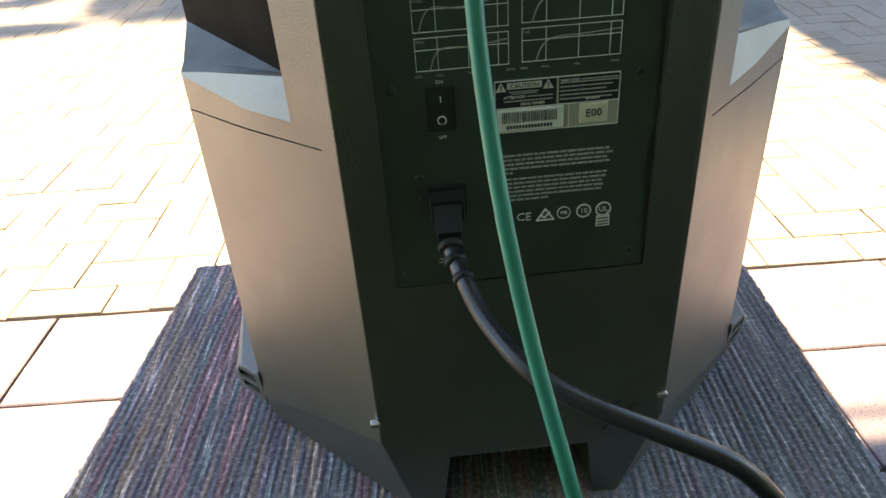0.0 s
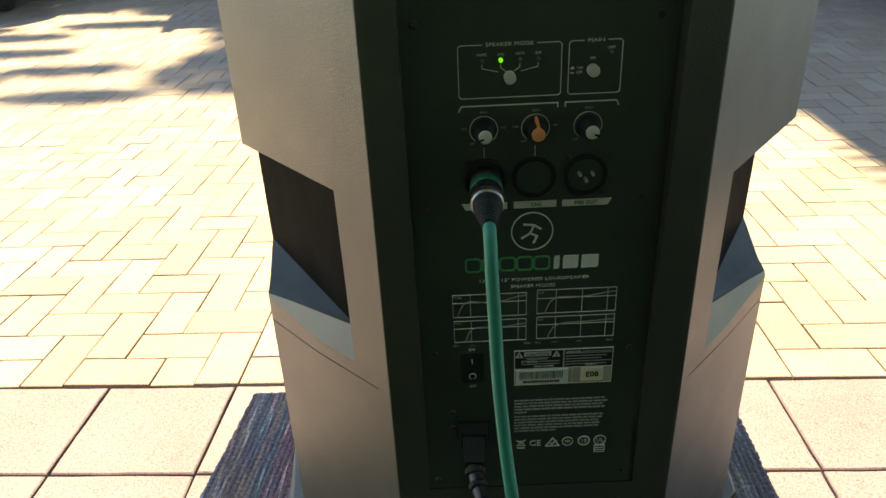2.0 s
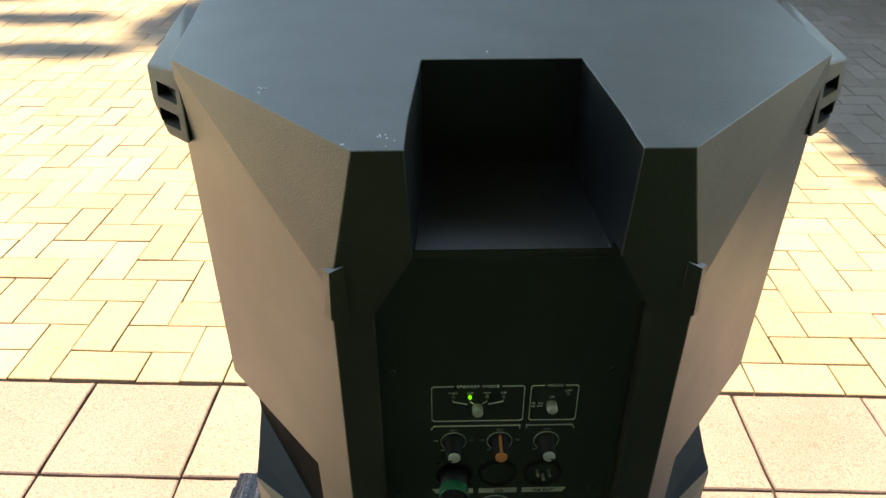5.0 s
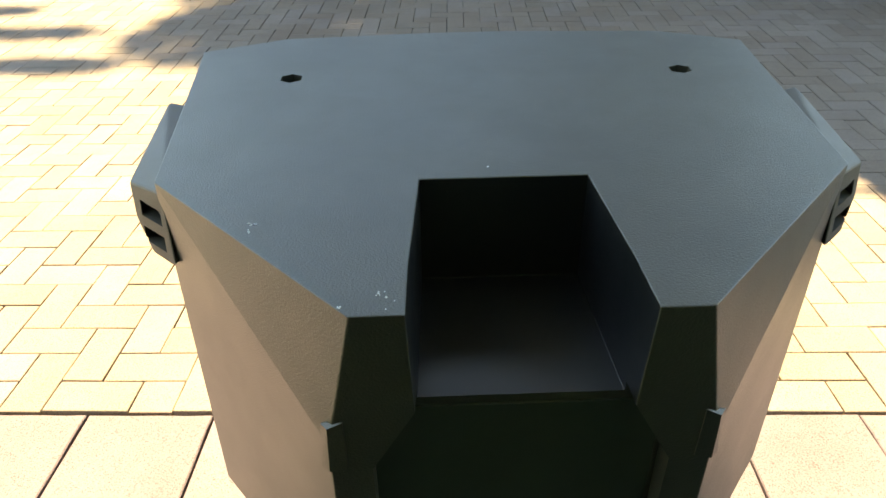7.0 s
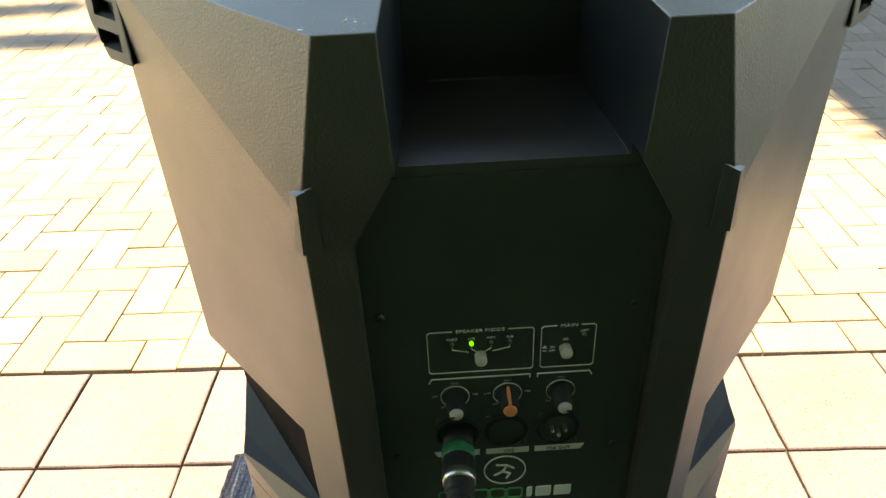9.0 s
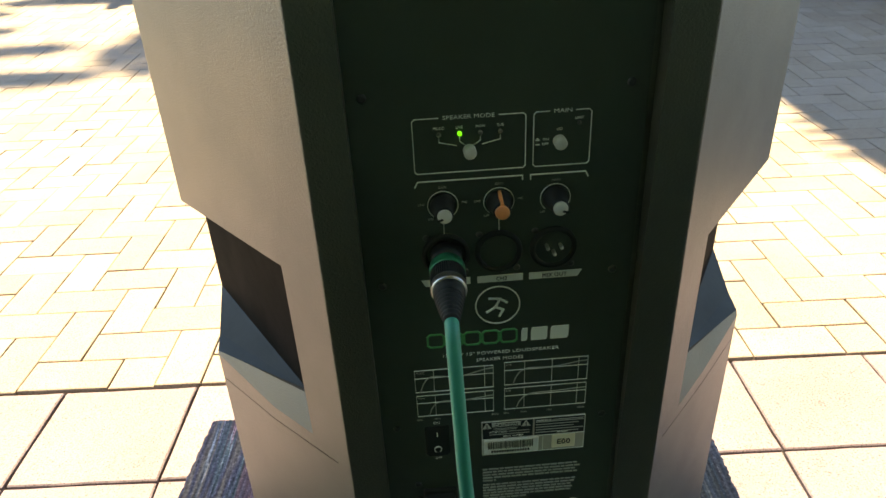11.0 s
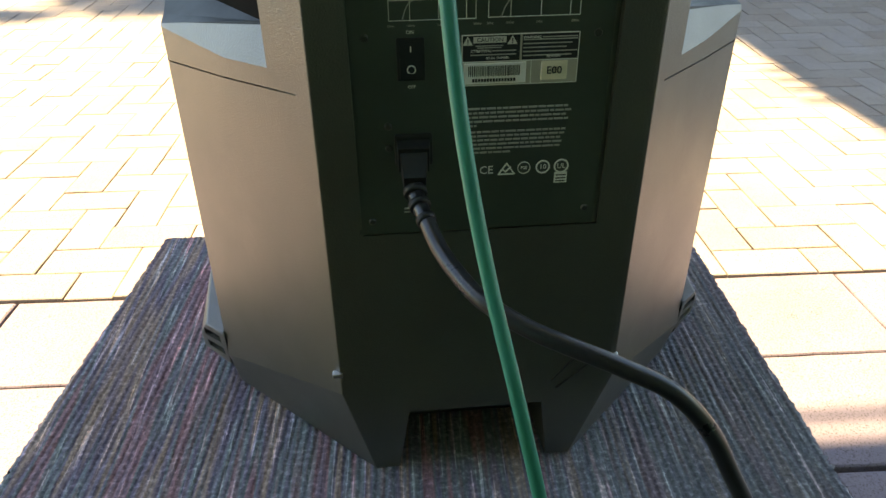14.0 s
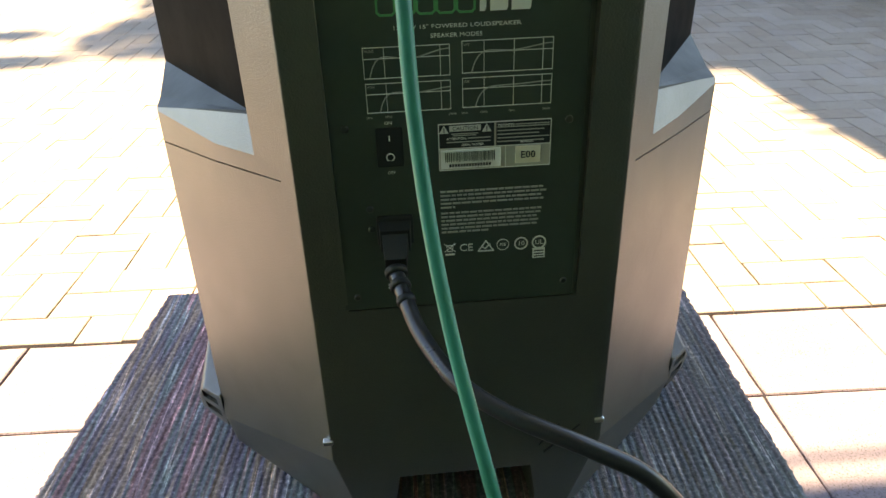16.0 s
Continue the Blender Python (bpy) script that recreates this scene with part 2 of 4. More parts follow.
def tube_bm(path, radius, segs=12, bm=None):
    own = bm or bmesh.new()
    rings, up = [], Vector((1, 0, 0))
    for i, p in enumerate(path):
        d = (path[min(i + 1, len(path) - 1)] - path[max(i - 1, 0)]).normalized()
        side = (up - d * up.dot(d)).normalized()
        up = side
        other = d.cross(side)
        r = radius(i / (len(path) - 1)) if callable(radius) else radius
        rings.append([own.verts.new(p + r * (math.cos(2 * math.pi * k / segs) * side + math.sin(2 * math.pi * k / segs) * other)) for k in range(segs)])
    for a, b in zip(rings, rings[1:]):
        for k in range(segs):
            own.faces.new((a[k], a[(k + 1) % segs], b[(k + 1) % segs], b[k]))
    own.faces.new(list(reversed(rings[0])))
    own.faces.new(rings[-1])
    return own


def bake(ob):
    """Applies modifiers and leaves a plain mesh."""
    dg = bpy.context.evaluated_depsgraph_get()
    me = bpy.data.meshes.new_from_object(ob.evaluated_get(dg))
    old = ob.data
    ob.modifiers.clear()
    ob.data = me
    bpy.data.meshes.remove(old)
    return ob


def rounded(ob, width):
    v = ob.modifiers.new("edge", "BEVEL")
    v.width, v.segments, v.limit_method, v.angle_limit = width, 2, "ANGLE", radians(22)
    bpy.context.view_layer.update()
    return bake(ob)


def cut(ob, cutter_bm, bevel=0.0):
    if not cutter_bm.faces:
        cutter_bm.free()
        return rounded(ob, bevel)
    me = bpy.data.meshes.new("tool")
    bmesh.ops.recalc_face_normals(cutter_bm, faces=cutter_bm.faces)
    cutter_bm.to_mesh(me)
    cutter_bm.free()
    tool = new("tool", me)
    bpy.context.view_layer.update()
    tool.matrix_world = ob.matrix_world.copy()
    b = ob.modifiers.new("cut", "BOOLEAN")
    b.operation, b.object, b.solver = "DIFFERENCE", tool, "EXACT"
    bpy.context.view_layer.update()
    bake(ob)
    bpy.data.objects.remove(tool)
    bpy.data.meshes.remove(me)
    return ob


def bars_bm(rects, y0, y1):
    """Thin raised rectangles (x0, x1, z0, z1) printed on an upright face."""
    bm = bmesh.new()
    for x0, x1, z0, z1 in rects:
        lo = [bm.verts.new((x, y0, z)) for x, z in ((x0, z0), (x1, z0), (x1, z1), (x0, z1))]
        hi = [bm.verts.new((x, y1, z)) for x, z in ((x0, z0), (x1, z0), (x1, z1), (x0, z1))]
        bm.faces.new(hi)
        for k in range(4):
            bm.faces.new((lo[k], lo[(k + 1) % 4], hi[(k + 1) % 4], hi[k]))
    return bm


def stroke_bm(lines, w, y0, y1):
    """Thin raised strokes along polylines of (x, z)."""
    bm = bmesh.new()
    for line in lines:
        for (xa, za), (xb, zb) in zip(line, line[1:]):
            d = Vector((xb - xa, zb - za))
            if d.length < 1e-6:
                continue
            n = Vector((-d.y, d.x)).normalized() * w / 2
            e = d.normalized() * w * 0.3
            q = [(xa - e.x + n.x, za - e.y + n.y), (xa - e.x - n.x, za - e.y - n.y), (xb + e.x - n.x, zb + e.y - n.y), (xb + e.x + n.x, zb + e.y + n.y)]
            lo = [bm.verts.new((x, y0, z)) for x, z in q]
            hi = [bm.verts.new((x, y1, z)) for x, z in q]
            bm.faces.new(hi)
            for k in range(4):
                bm.faces.new((lo[k], lo[(k + 1) % 4], hi[(k + 1) % 4], hi[k]))
    return bm


def text(words, x, z, height, mat, parent, align="CENTER", y=-0.0004, name="lettering", width=None):
    """Printed words on the upright face that looks towards -y, standing height metres tall (capitals)."""
    cu = bpy.data.curves.new(name, "FONT")
    cu.body, cu.size, cu.extrude = words, height / 0.69, 0.00015
    cu.align_x, cu.align_y = align, "CENTER"
    cu.resolution_u = 2
    tmp = new(name, cu)
    bpy.context.view_layer.update()
    me = bpy.data.meshes.new_from_object(tmp.evaluated_get(bpy.context.evaluated_depsgraph_get()))
    bpy.data.objects.remove(tmp)
    bpy.data.curves.remove(cu)
    if width:
        xs = [v.co.x for v in me.vertices]
        k = width / (max(xs) - min(xs))
        for v in me.vertices:
            v.co.x *= k
    me.materials.clear()
    me.materials.append(mat)
    ob = new(name, me)
    ob.parent = parent
    ob.matrix_basis = pose(x, y, z, 90, 0, 0)
    return ob


def thing(name, label, category, at=(0, 0, 0), group="", kind=""):
    e = new(name)
    e.empty_display_size = 0.1
    e.location = at
    return tagged(e, label, category, group, kind)


# ---- ground and paving ----
TABLE_Z = 0.722
SLOPE, LEVEL_Y = 0.05, 3.5              # the drive falls gently away from the porch, then runs level
U = 0.1390                              # paver module
AX, AY = 1.3128, 1.6778                 # a corner of the herringbone
EDGE_Y = 1.2535                         # where slabs end and pavers begin
SX, SY, SX0 = 0.397, 0.362, 0.815       # slab pitch
LAY = -0.012                            # turn of the paving against the porch


def fall(y):
    """Height of the drive's surface."""
    return -SLOPE * min(max(y, -0.4), LEVEL_Y)


def yard(x, y):
    """A spot on the drive, named by where the same line of sight would meet a level floor."""
    k = 1.3585 / (1.375 - SLOPE * (y + 0.33))
    if -0.33 + k * (y + 0.33) > LEVEL_Y:
        k = 1 + SLOPE * LEVEL_Y / 1.375
    ty = -0.33 + k * (y + 0.33)
    return Vector((-0.03 + k * (x + 0.03), ty, fall(ty)))


FAR_K = 1 + SLOPE * LEVEL_Y / 1.375


def far_off(ob):
    """Sets a thing down on the level far end of the drive."""
    ob.location = Vector(ob.location) * FAR_K + Vector((-0.03, -0.33, 1.375)) * (1 - FAR_K)
    ob.scale = (FAR_K,) * 3
    return ob


g = bmesh.new()
ends = [(-60, -0.4), (-0.4, LEVEL_Y), (LEVEL_Y, 60)]
for y0, y1 in ends:
    g.faces.new([g.verts.new(p) for p in ((-70, y0, fall(y0) - 0.022), (70, y0, fall(y0) - 0.022), (70, y1, fall(y1) - 0.022), (-70, y1, fall(y1) - 0.022))])
bmesh.ops.remove_doubles(g, verts=g.verts, dist=0.001)
ground = tagged(part("ground", g, SAND), "sandy bedding under the paving joints", "ground", kind="structure")
pavement = tagged(new("pavement"), "cream herringbone pavers bordered by pinkish square concrete slabs", "pavement", kind="structure")
pavement.rotation_euler.z = LAY


def paver_into(bm, x0, x1, y0, y1, gap, chamfer, top=0.0, depth=0.03, tilt=(0, 0)):
    x0, x1, y0, y1 = x0 + gap / 2, x1 - gap / 2, y0 + gap / 2, y1 - gap / 2
    rings = []
    for inset, z in ((0, -depth), (0, -chamfer), (chamfer, 0)):
        ring = []
        for x, y in ((x0 + inset, y0 + inset), (x1 - inset, y0 + inset), (x1 - inset, y1 - inset), (x0 + inset, y1 - inset)):
            ring.append(bm.verts.new((x, y, z + top + tilt[0] * (x - (x0 + x1) / 2) + tilt[1] * (y - (y0 + y1) / 2))))
        rings.append(ring)
    for a, b in zip(rings, rings[1:]):
        for k in range(4):
            bm.faces.new((a[k], a[(k + 1) % 4], b[(k + 1) % 4], b[k]))
    bm.faces.new(rings[2])


def paver_mesh(name, w, d, gap, chamfer, mat):
    bm = bmesh.new()
    paver_into(bm, -w / 2, w / 2, -d / 2, d / 2, gap, chamfer)
    me = bpy.data.meshes.new(name)
    bm.to_mesh(me)
    bm.free()
    me.materials.append(mat)
    return me


def table():
    t = thing("table", "dark stained wooden side table under the striped rug", "table")
    bm = box_bm(-0.335, 0.272, -0.048, 0.325, TABLE_Z - 0.035, TABLE_Z - 0.006, 0.004)
    part("tabletop", bm, TABLE, t)
    for x in (-0.31, 0.247):
        for y in (-0.02, 0.295):
            part("leg", box_bm(x - 0.02, x + 0.02, y - 0.02, y + 0.02, fall(y) - 0.001, TABLE_Z - 0.036, 0.003), TABLE, t)
    for y in (-0.02, 0.295):
        part("apron", box_bm(-0.289, 0.226, y - 0.009, y + 0.009, TABLE_Z - 0.10, TABLE_Z - 0.036, 0.002), TABLE, t)


def rug():
    """Ribbed loop pile with its four slightly skewed edges and a thin backing."""
    nx, ny = 520, 190
    bl, br, fr, fl = (Vector(p) for p in ((-0.368, -0.030), (0.284, -0.070), (0.289, 0.352), (-0.327, 0.343)))
    rng = np.random.RandomState(4)
    ribs = 98
    phase = rng.rand(ribs + 2) * 6.28
    verts, faces = [], []
    for j in range(ny + 1):
        for i in range(nx + 1):
            u, v = i / nx, j / ny
            p = (bl * (1 - u) + br * u) * (1 - v) + (fl * (1 - u) + fr * u) * v
            rib = u * ribs
            k = int(rib)
            lump = abs(math.sin(v * 230 + phase[k]))
            h = abs(math.sin(math.pi * (rib - k))) ** 0.5 * (0.0004 + 0.0017 * lump)
            edge = min(u * 1.6, (1 - u) * 1.6, v, 1 - v)
            if edge < 0.012:
                h *= 0.4 + 50 * edge * 0.6 / 0.6
                p = p + Vector((rng.randn(), rng.randn())) * 0.0009
            verts.append((p.x, p.y, TABLE_Z - 0.0022 + min(h, 0.0022)))
    for j in range(ny):
        for i in range(nx):
            a = j * (nx + 1) + i
            faces.append((a, a + 1, a + nx + 2, a + nx + 1))
    loop = [i for i in range(nx + 1)] + [j * (nx + 1) + nx for j in range(1, ny + 1)] + [ny * (nx + 1) + i for i in range(nx - 1, -1, -1)] + [j * (nx + 1) for j in range(ny - 1, 0, -1)]
    base = len(verts)
    for k in loop:
        verts.append((verts[k][0], verts[k][1], TABLE_Z - 0.0062))
    for k in range(len(loop)):
        n = (k + 1) % len(loop)
        faces.append((loop[k], base + k, base + n, loop[n]))
    faces.append(tuple(base + k for k in reversed(range(len(loop)))))
    me = bpy.data.meshes.new("rug")
    me.from_pydata(verts, [], faces)
    me.materials.append(RUG)
    for p in me.polygons:
        p.use_smooth = len(p.vertices) == 4
    tagged(new("rug", me), "ribbed multicoloured striped rug in blue, purple and red", "rug")


# ---- loudspeaker ----
def both(points):
    return [(s * x, y, z) for x, y, z in points for s in (1, -1)]


def guard_bm(sx, sz):
    """A raised corner bumper with two slots; sz mirrors it to the foot of the box."""
    def m(p):
        x, y, z = p
        return (sx * (x - (0.003 if sx < 0 else 0.0005) if sz > 0 else x + 0.009), y - (0.006 if sz > 0 else 0.010), z if sz > 0 else 0.700 - z)
    outer = [(0.188, 0.112, 0.634), (0.190, 0.122, 0.677), (0.2165, 0.146, 0.672), (0.2150, 0.139, 0.652), (0.2060, 0.128, 0.634), (0.2200, 0.245, 0.679), (0.2190, 0.225, 0.640), (0.195, 0.24, 0.675), (0.195, 0.22, 0.64)]
    bm = hull_bm([m(p) for p in outer])
    slots = bmesh.new()
    for z0, z1 in ((0.6405, 0.6495), (0.6560, 0.6650)):
        pts = []
        for z in (z0, z1):
            pts += [(0.1955, 0.100, z), (0.2115, 0.119, z), (0.1935, 0.126, z), (0.2080, 0.148, z)]
        hull_bm([m(p) for p in pts], slots)
    return bm, slots


def grip_bm(s, d1, s0, z0, z1, ks, kz, kt):
    """A tapered pocket sunk d1 deep into the rear-side face, open past its outer edge."""
    corner, along, out = Vector((0.1930, 0.1105)), Vector((0.663, 0.748)), Vector((0.748, -0.663))
    pts = []
    for d in (-0.02, d1):
        for t in (s0 - 0.147 + ks * d, 0.25):
            p = corner + along * t - out * d
            pts += [(s * p.x, p.y, z0 + kz * d), (s * p.x, p.y, z1 - kt * d)]
    return hull_bm(pts)


def lean(ob):
    """The cabinet tips back slightly towards its top."""
    for v in ob.data.vertices:
        v.co.y -= 0.018 * (0.683 - v.co.z)
    return ob


def loudspeaker():
    sp = thing("loudspeaker", "black plastic powered loudspeaker cabinet seen from its rear panel", "loudspeaker", (0.0025, 0, TABLE_Z))
    sp.rotation_euler.z = radians(2.0)
    pts = both([
        (0.076, 0, 0.683), (0.1900, 0.118, 0.683), (0.2135, 0.327, 0.683), (0.152, 0.354, 0.683), (0.03, 0.362, 0.683),
        (0.0765, 0.008, 0.0), (0.1955, 0.118, 0.0), (0.2135, 0.327, 0.0), (0.152, 0.354, 0.0), (0.03, 0.362, 0.0),
        (0.0920, 0, 0.606), (0.0955, 0, 0.090), (0.1985, 0.107, 0.04)]) + [(0.0995, 0.0005, 0.090), (0.1925, 0.1175, 0.683)]
    bm = hull_bm(pts)
    bmesh.ops.dissolve_limit(bm, angle_limit=radians(0.6), verts=bm.verts, edges=bm.edges)
    body = part("body", bm, BODY, sp, "textured black plastic cabinet with faceted corners")
    # carrying pocket in the top, arch between the feet, side grips and the seams round them
    cut(body, hull_bm(both([(0.0515, -0.03, 0.622), (0.0465, 0.113, 0.616), (0.056, -0.03, 0.74), (0.0455, 0.113, 0.74)])))
    cut(body, hull_bm(both([(0.050, -0.03, 0.062), (0.047, 0.060, 0.070), (0.066, -0.03, -0.05), (0.060, 0.060, -0.05)])))
    rounded(body, 0.0018)
    cut(body, hull_bm(both([(0.0508, -0.03, 0.6255), (0.0508, 0.0151, 0.6255), (0.0722, -0.03, 0.588), (0.0722, 0.0138, 0.588), (0.0722, -0.03, 0.2195), (0.0722, 0.0013, 0.2195)])))
    for s in (1, -1):
        cut(body, grip_bm(s, 0.010, 0.034, 0.3175, 0.4440, 0.5, 1.9, 0.7))
        wall = [(0.1195, 0.0425), (0.2180, 0.2050)]
        out = [(0.2600, 0.2050), (0.2600, 0.0300), (0.1300, 0.0200)]
        cut(body, hull_bm([(s * x, y, z) for (x, y), z in zip(wall + out, (0.337, 0.330, 0.305, 0.292, 0.331))] + [(s * x, y, 0.4385) for x, y in wall + out]))
    for s in (1, -1):
        for z0, z1 in ((0.3065, 0.2945),):
            seam = []
            for x, y, z in ((0.1030, 0.0085, z0), (0.1935, 0.110, z1)):
                for dz in (-0.0005, 0.0005):
                    seam += [(s * (x + 0.012), y - 0.011, z + dz), (s * (x - 0.0012), y + 0.0012, z + dz)]
            cut(body, hull_bm(seam))
    for x in (-0.1365, 0.1455):
        hole = bmesh.new()
        bmesh.ops.create_cone(hole, cap_ends=True, segments=6, radius1=0.0085, radius2=0.0085, depth=0.04, matrix=Matrix.Translation((x, 0.266, 0.683)))
        cut(body, hole)
    # Recess faces get the shade-darkened plastics, upright grip walls the darkest.
    body.data.materials.append(SHADED_LINING)
    body.data.materials.append(SHADED_POCKET)
    body.data.materials.append(SHADED_GRIP_WALL)
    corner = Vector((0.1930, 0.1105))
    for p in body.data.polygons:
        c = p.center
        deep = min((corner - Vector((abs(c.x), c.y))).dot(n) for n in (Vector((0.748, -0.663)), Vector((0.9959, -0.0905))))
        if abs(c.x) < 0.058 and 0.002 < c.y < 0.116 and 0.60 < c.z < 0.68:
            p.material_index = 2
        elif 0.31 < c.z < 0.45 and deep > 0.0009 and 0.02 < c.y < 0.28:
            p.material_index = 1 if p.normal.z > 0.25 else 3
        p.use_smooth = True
    body.data.set_sharp_from_angle(angle=radians(7))
    lean(body)
    for sx in (1, -1):
        for sz in (1, -1):
            gb, slots = guard_bm(sx, sz)
            bmesh.ops.bevel(gb, geom=list(gb.edges), offset=0.0015, segments=2, profile=0.5, affect="EDGES")
            lean(cut(part("corner_guard", gb, GUARD, sp, "slotted plastic corner bumper"), slots))
        lean(part("edge_tab", hull_bm([(sx * x, y, z) for x, y, z in ((0.084, -0.0010, 0.590), (0.084, -0.0010, 0.622), (0.0915, -0.0010, 0.618), (0.0950, 0.003, 0.618), (0.0930, -0.0010, 0.588), (0.0972, 0.003, 0.588), (0.084, 0.004, 0.59), (0.084, 0.004, 0.62))]), BODY, sp))
        lean(part("edge_clip", box_bm(sx * 0.0970 - 0.0035, sx * 0.0970 + 0.0035, -0.002, 0.003, 0.107, 0.1105, 0.0006), STEEL, sp, "small bright metal clip"))
    # Two thin strips stand in for glints along the right foot's edge.
    for (x0, z0), (x1, z1) in (((0.0540, 0.089), (0.0680, 0.108)), ((0.0580, 0.081), (0.0830, 0.106))):
        lean(part("glint_strip", stroke_bm([[(x0, z0), (x1, z1)]], 0.0005, 0.0008, -0.0012), DARK_STEEL, sp, "thin strip in place of an edge glint"))
    # flaked spots on the top
    rng = random.Random(14)
    for x, y, n in ((-0.1285, 0.0725, 5), (-0.1283, 0.0655, 3), (-0.0630, 0.0140, 5), (-0.0592, 0.0101, 2), (-0.0624, 0.0040, 1), (-0.0793, 0.0062, 3), (-0.0061, 0.1263, 1)):
        for _ in range(n):
            px, py, r = x + rng.uniform(-0.0022, 0.0022), y + rng.uniform(-0.0022, 0.0022), rng.uniform(0.0003, 0.0007)
            ring = [(px + r * rng.uniform(0.6, 1.3) * math.cos(a), py + r * rng.uniform(0.6, 1.3) * math.sin(a)) for a in (0, 1.1, 2.3, 3.4, 4.6, 5.5)]
            part("flaked_spot", hull_bm([(u, v, z) for u, v in ring for z in (0.6825, 0.6833)]), PRINT, sp, "pale flaked spot")

    panel = part("amplifier_panel", box_bm(-0.0715, 0.0715, -0.0016, 0.003, 0.2205, 0.6155, 0.0002), PANEL, sp, "flat black amplifier plate with printed controls")
    panel.matrix_basis = pose(-0.0025, -0.0183, 0.0005, -2.98, 0, 0)
    Y0, Y1 = -0.0014, -0.0021

    def words(s, x, z, h, mat=PRINT, align="CENTER", width=None, y=-0.0020):
        return text(s, x, z, h, mat, panel, align, y, "lettering", width)

    # printed frames round the mode and main sections
    def frame_lines(x0, x1, z0, z1, ga, gb_):
        c = 0.0012
        return [[(ga, z1), (x0 + c, z1), (x0, z1 - c), (x0, z0 + c), (x0 + c, z0), (x1 - c, z0), (x1, z0 + c), (x1, z1 - c), (x1 - c, z1), (gb_, z1)]]
    part("printed_frame", stroke_bm(frame_lines(-0.0400, 0.0137, 0.5010, 0.5285, -0.0275, 0.0010), 0.0004, Y0, Y1), PRINT, panel)
    part("printed_frame", stroke_bm(frame_lines(0.0175, 0.0450, 0.5010, 0.5285, 0.0250, 0.0375), 0.0004, Y0, Y1), PRINT, panel)
    part("printed_bracket", stroke_bm([[(-0.0405, 0.4940), (-0.0390, 0.4968), (0.0125, 0.4968), (0.0125, 0.4945)]], 0.0006, Y0, Y1), PRINT, panel)
    part("printed_bracket", stroke_bm([[(0.0165, 0.4945), (0.0165, 0.4968), (0.0438, 0.4968), (0.0450, 0.4942)]], 0.0006, Y0, Y1), PRINT, panel)
    words("SPEAKER MODE", -0.0133, 0.5285, 0.0019, PRINT, width=0.0245)
    words("MAIN", 0.0313, 0.5285, 0.0019, PRINT, width=0.0085)
    for x, w in ((-0.0276, "MUSIC"), (-0.0178, "LIVE"), (-0.0079, "MON"), (0.0016, "SUB")):
        words(w, x, 0.5235, 0.0013)
        led = lathe_bm([(0.0011, 0), (0.0011, 0.0018), (0.0006, 0.0024)], 14, "y", (x, -0.0012, 0.5205))
        part("led", led, LED_ON if w == "LIVE" else LED_OFF, panel, "lit green indicator" if w == "LIVE" else "unlit indicator", True)
        part("printed_line", stroke_bm([[(x, 0.5185), (x, 0.5165), (-0.0133 + (x + 0.0133) * 0.42, 0.5145)]], 0.0003, Y0, Y1), PRINT, panel)
    words("LIMIT", 0.0392, 0.5245, 0.0012)
    part("led", lathe_bm([(0.0011, 0), (0.0011, 0.0018), (0.0006, 0.0024)], 14, "y", (0.0392, -0.0012, 0.5222)), LED_OFF, panel, "unlit indicator", True)
    words("LED", 0.0300, 0.5195, 0.0012)
    words("ON", 0.0235, 0.5147, 0.0013)
    words("OFF", 0.0232, 0.5123, 0.0013)
    part("printed_mark", bars_bm([(0.0185, 0.0205, 0.5141, 0.5147), (0.0190, 0.0200, 0.5147, 0.5155), (0.0185, 0.0205, 0.5119, 0.5124)], Y0, Y1), PRINT, panel)
    for x, z in ((-0.0133, 0.5118), (0.0300, 0.5135)):
        part("push_button", lathe_bm([(0.0031, 0), (0.0031, 0.0052), (0.0027, 0.0060), (0.0005, 0.0063)], 24, "y", (x, -0.0012, z)), CAP, panel, "round pale grey push button", True)

    # rotary controls
    for x, title, mat in ((-0.0272, "GAIN", CAP), (0.0008, "GAIN", ORANGE), (0.0292, "MAIN", CAP)):
        z = 0.4835
        arc = [(x + 0.0076 * math.sin(radians(a)), z + 0.0076 * math.cos(radians(a))) for a in range(-140, 141, 10)]
        part("printed_arc", stroke_bm([arc], 0.00035, Y0, Y1), PRINT, panel)
        words(title, x, z + 0.0098, 0.0012, PRINT_DIM)
        words("OFF", x - 0.0064, z - 0.0074, 0.0011, PRINT_DIM)
        if title == "GAIN":
            words("LINE", x - 0.0108, z + 0.0010, 0.0011, PRINT_DIM)
            words("MIC", x + 0.0108, z + 0.0010, 0.0011, PRINT_DIM)
            part("printed_line", stroke_bm([[(x, 0.4735), (x, 0.4660)]], 0.0003, Y0, Y1), PRINT, panel)
        part("knob", lathe_bm([(0.0064, 0), (0.0064, 0.0020), (0.0054, 0.0028), (0.0045, 0.0115), (0.0040, 0.0125)], 40, "y", (x, -0.0014, z)), RUBBER, panel, "black rubber rotary knob", True)
        part("knob_cap", lathe_bm([(0.0036, 0), (0.0036, 0.0010), (0.0032, 0.0016), (0.0006, 0.0018)], 28, "y", (x, -0.0139, z)), mat, panel, "orange knob cap" if mat == ORANGE else "pale grey knob cap", True)
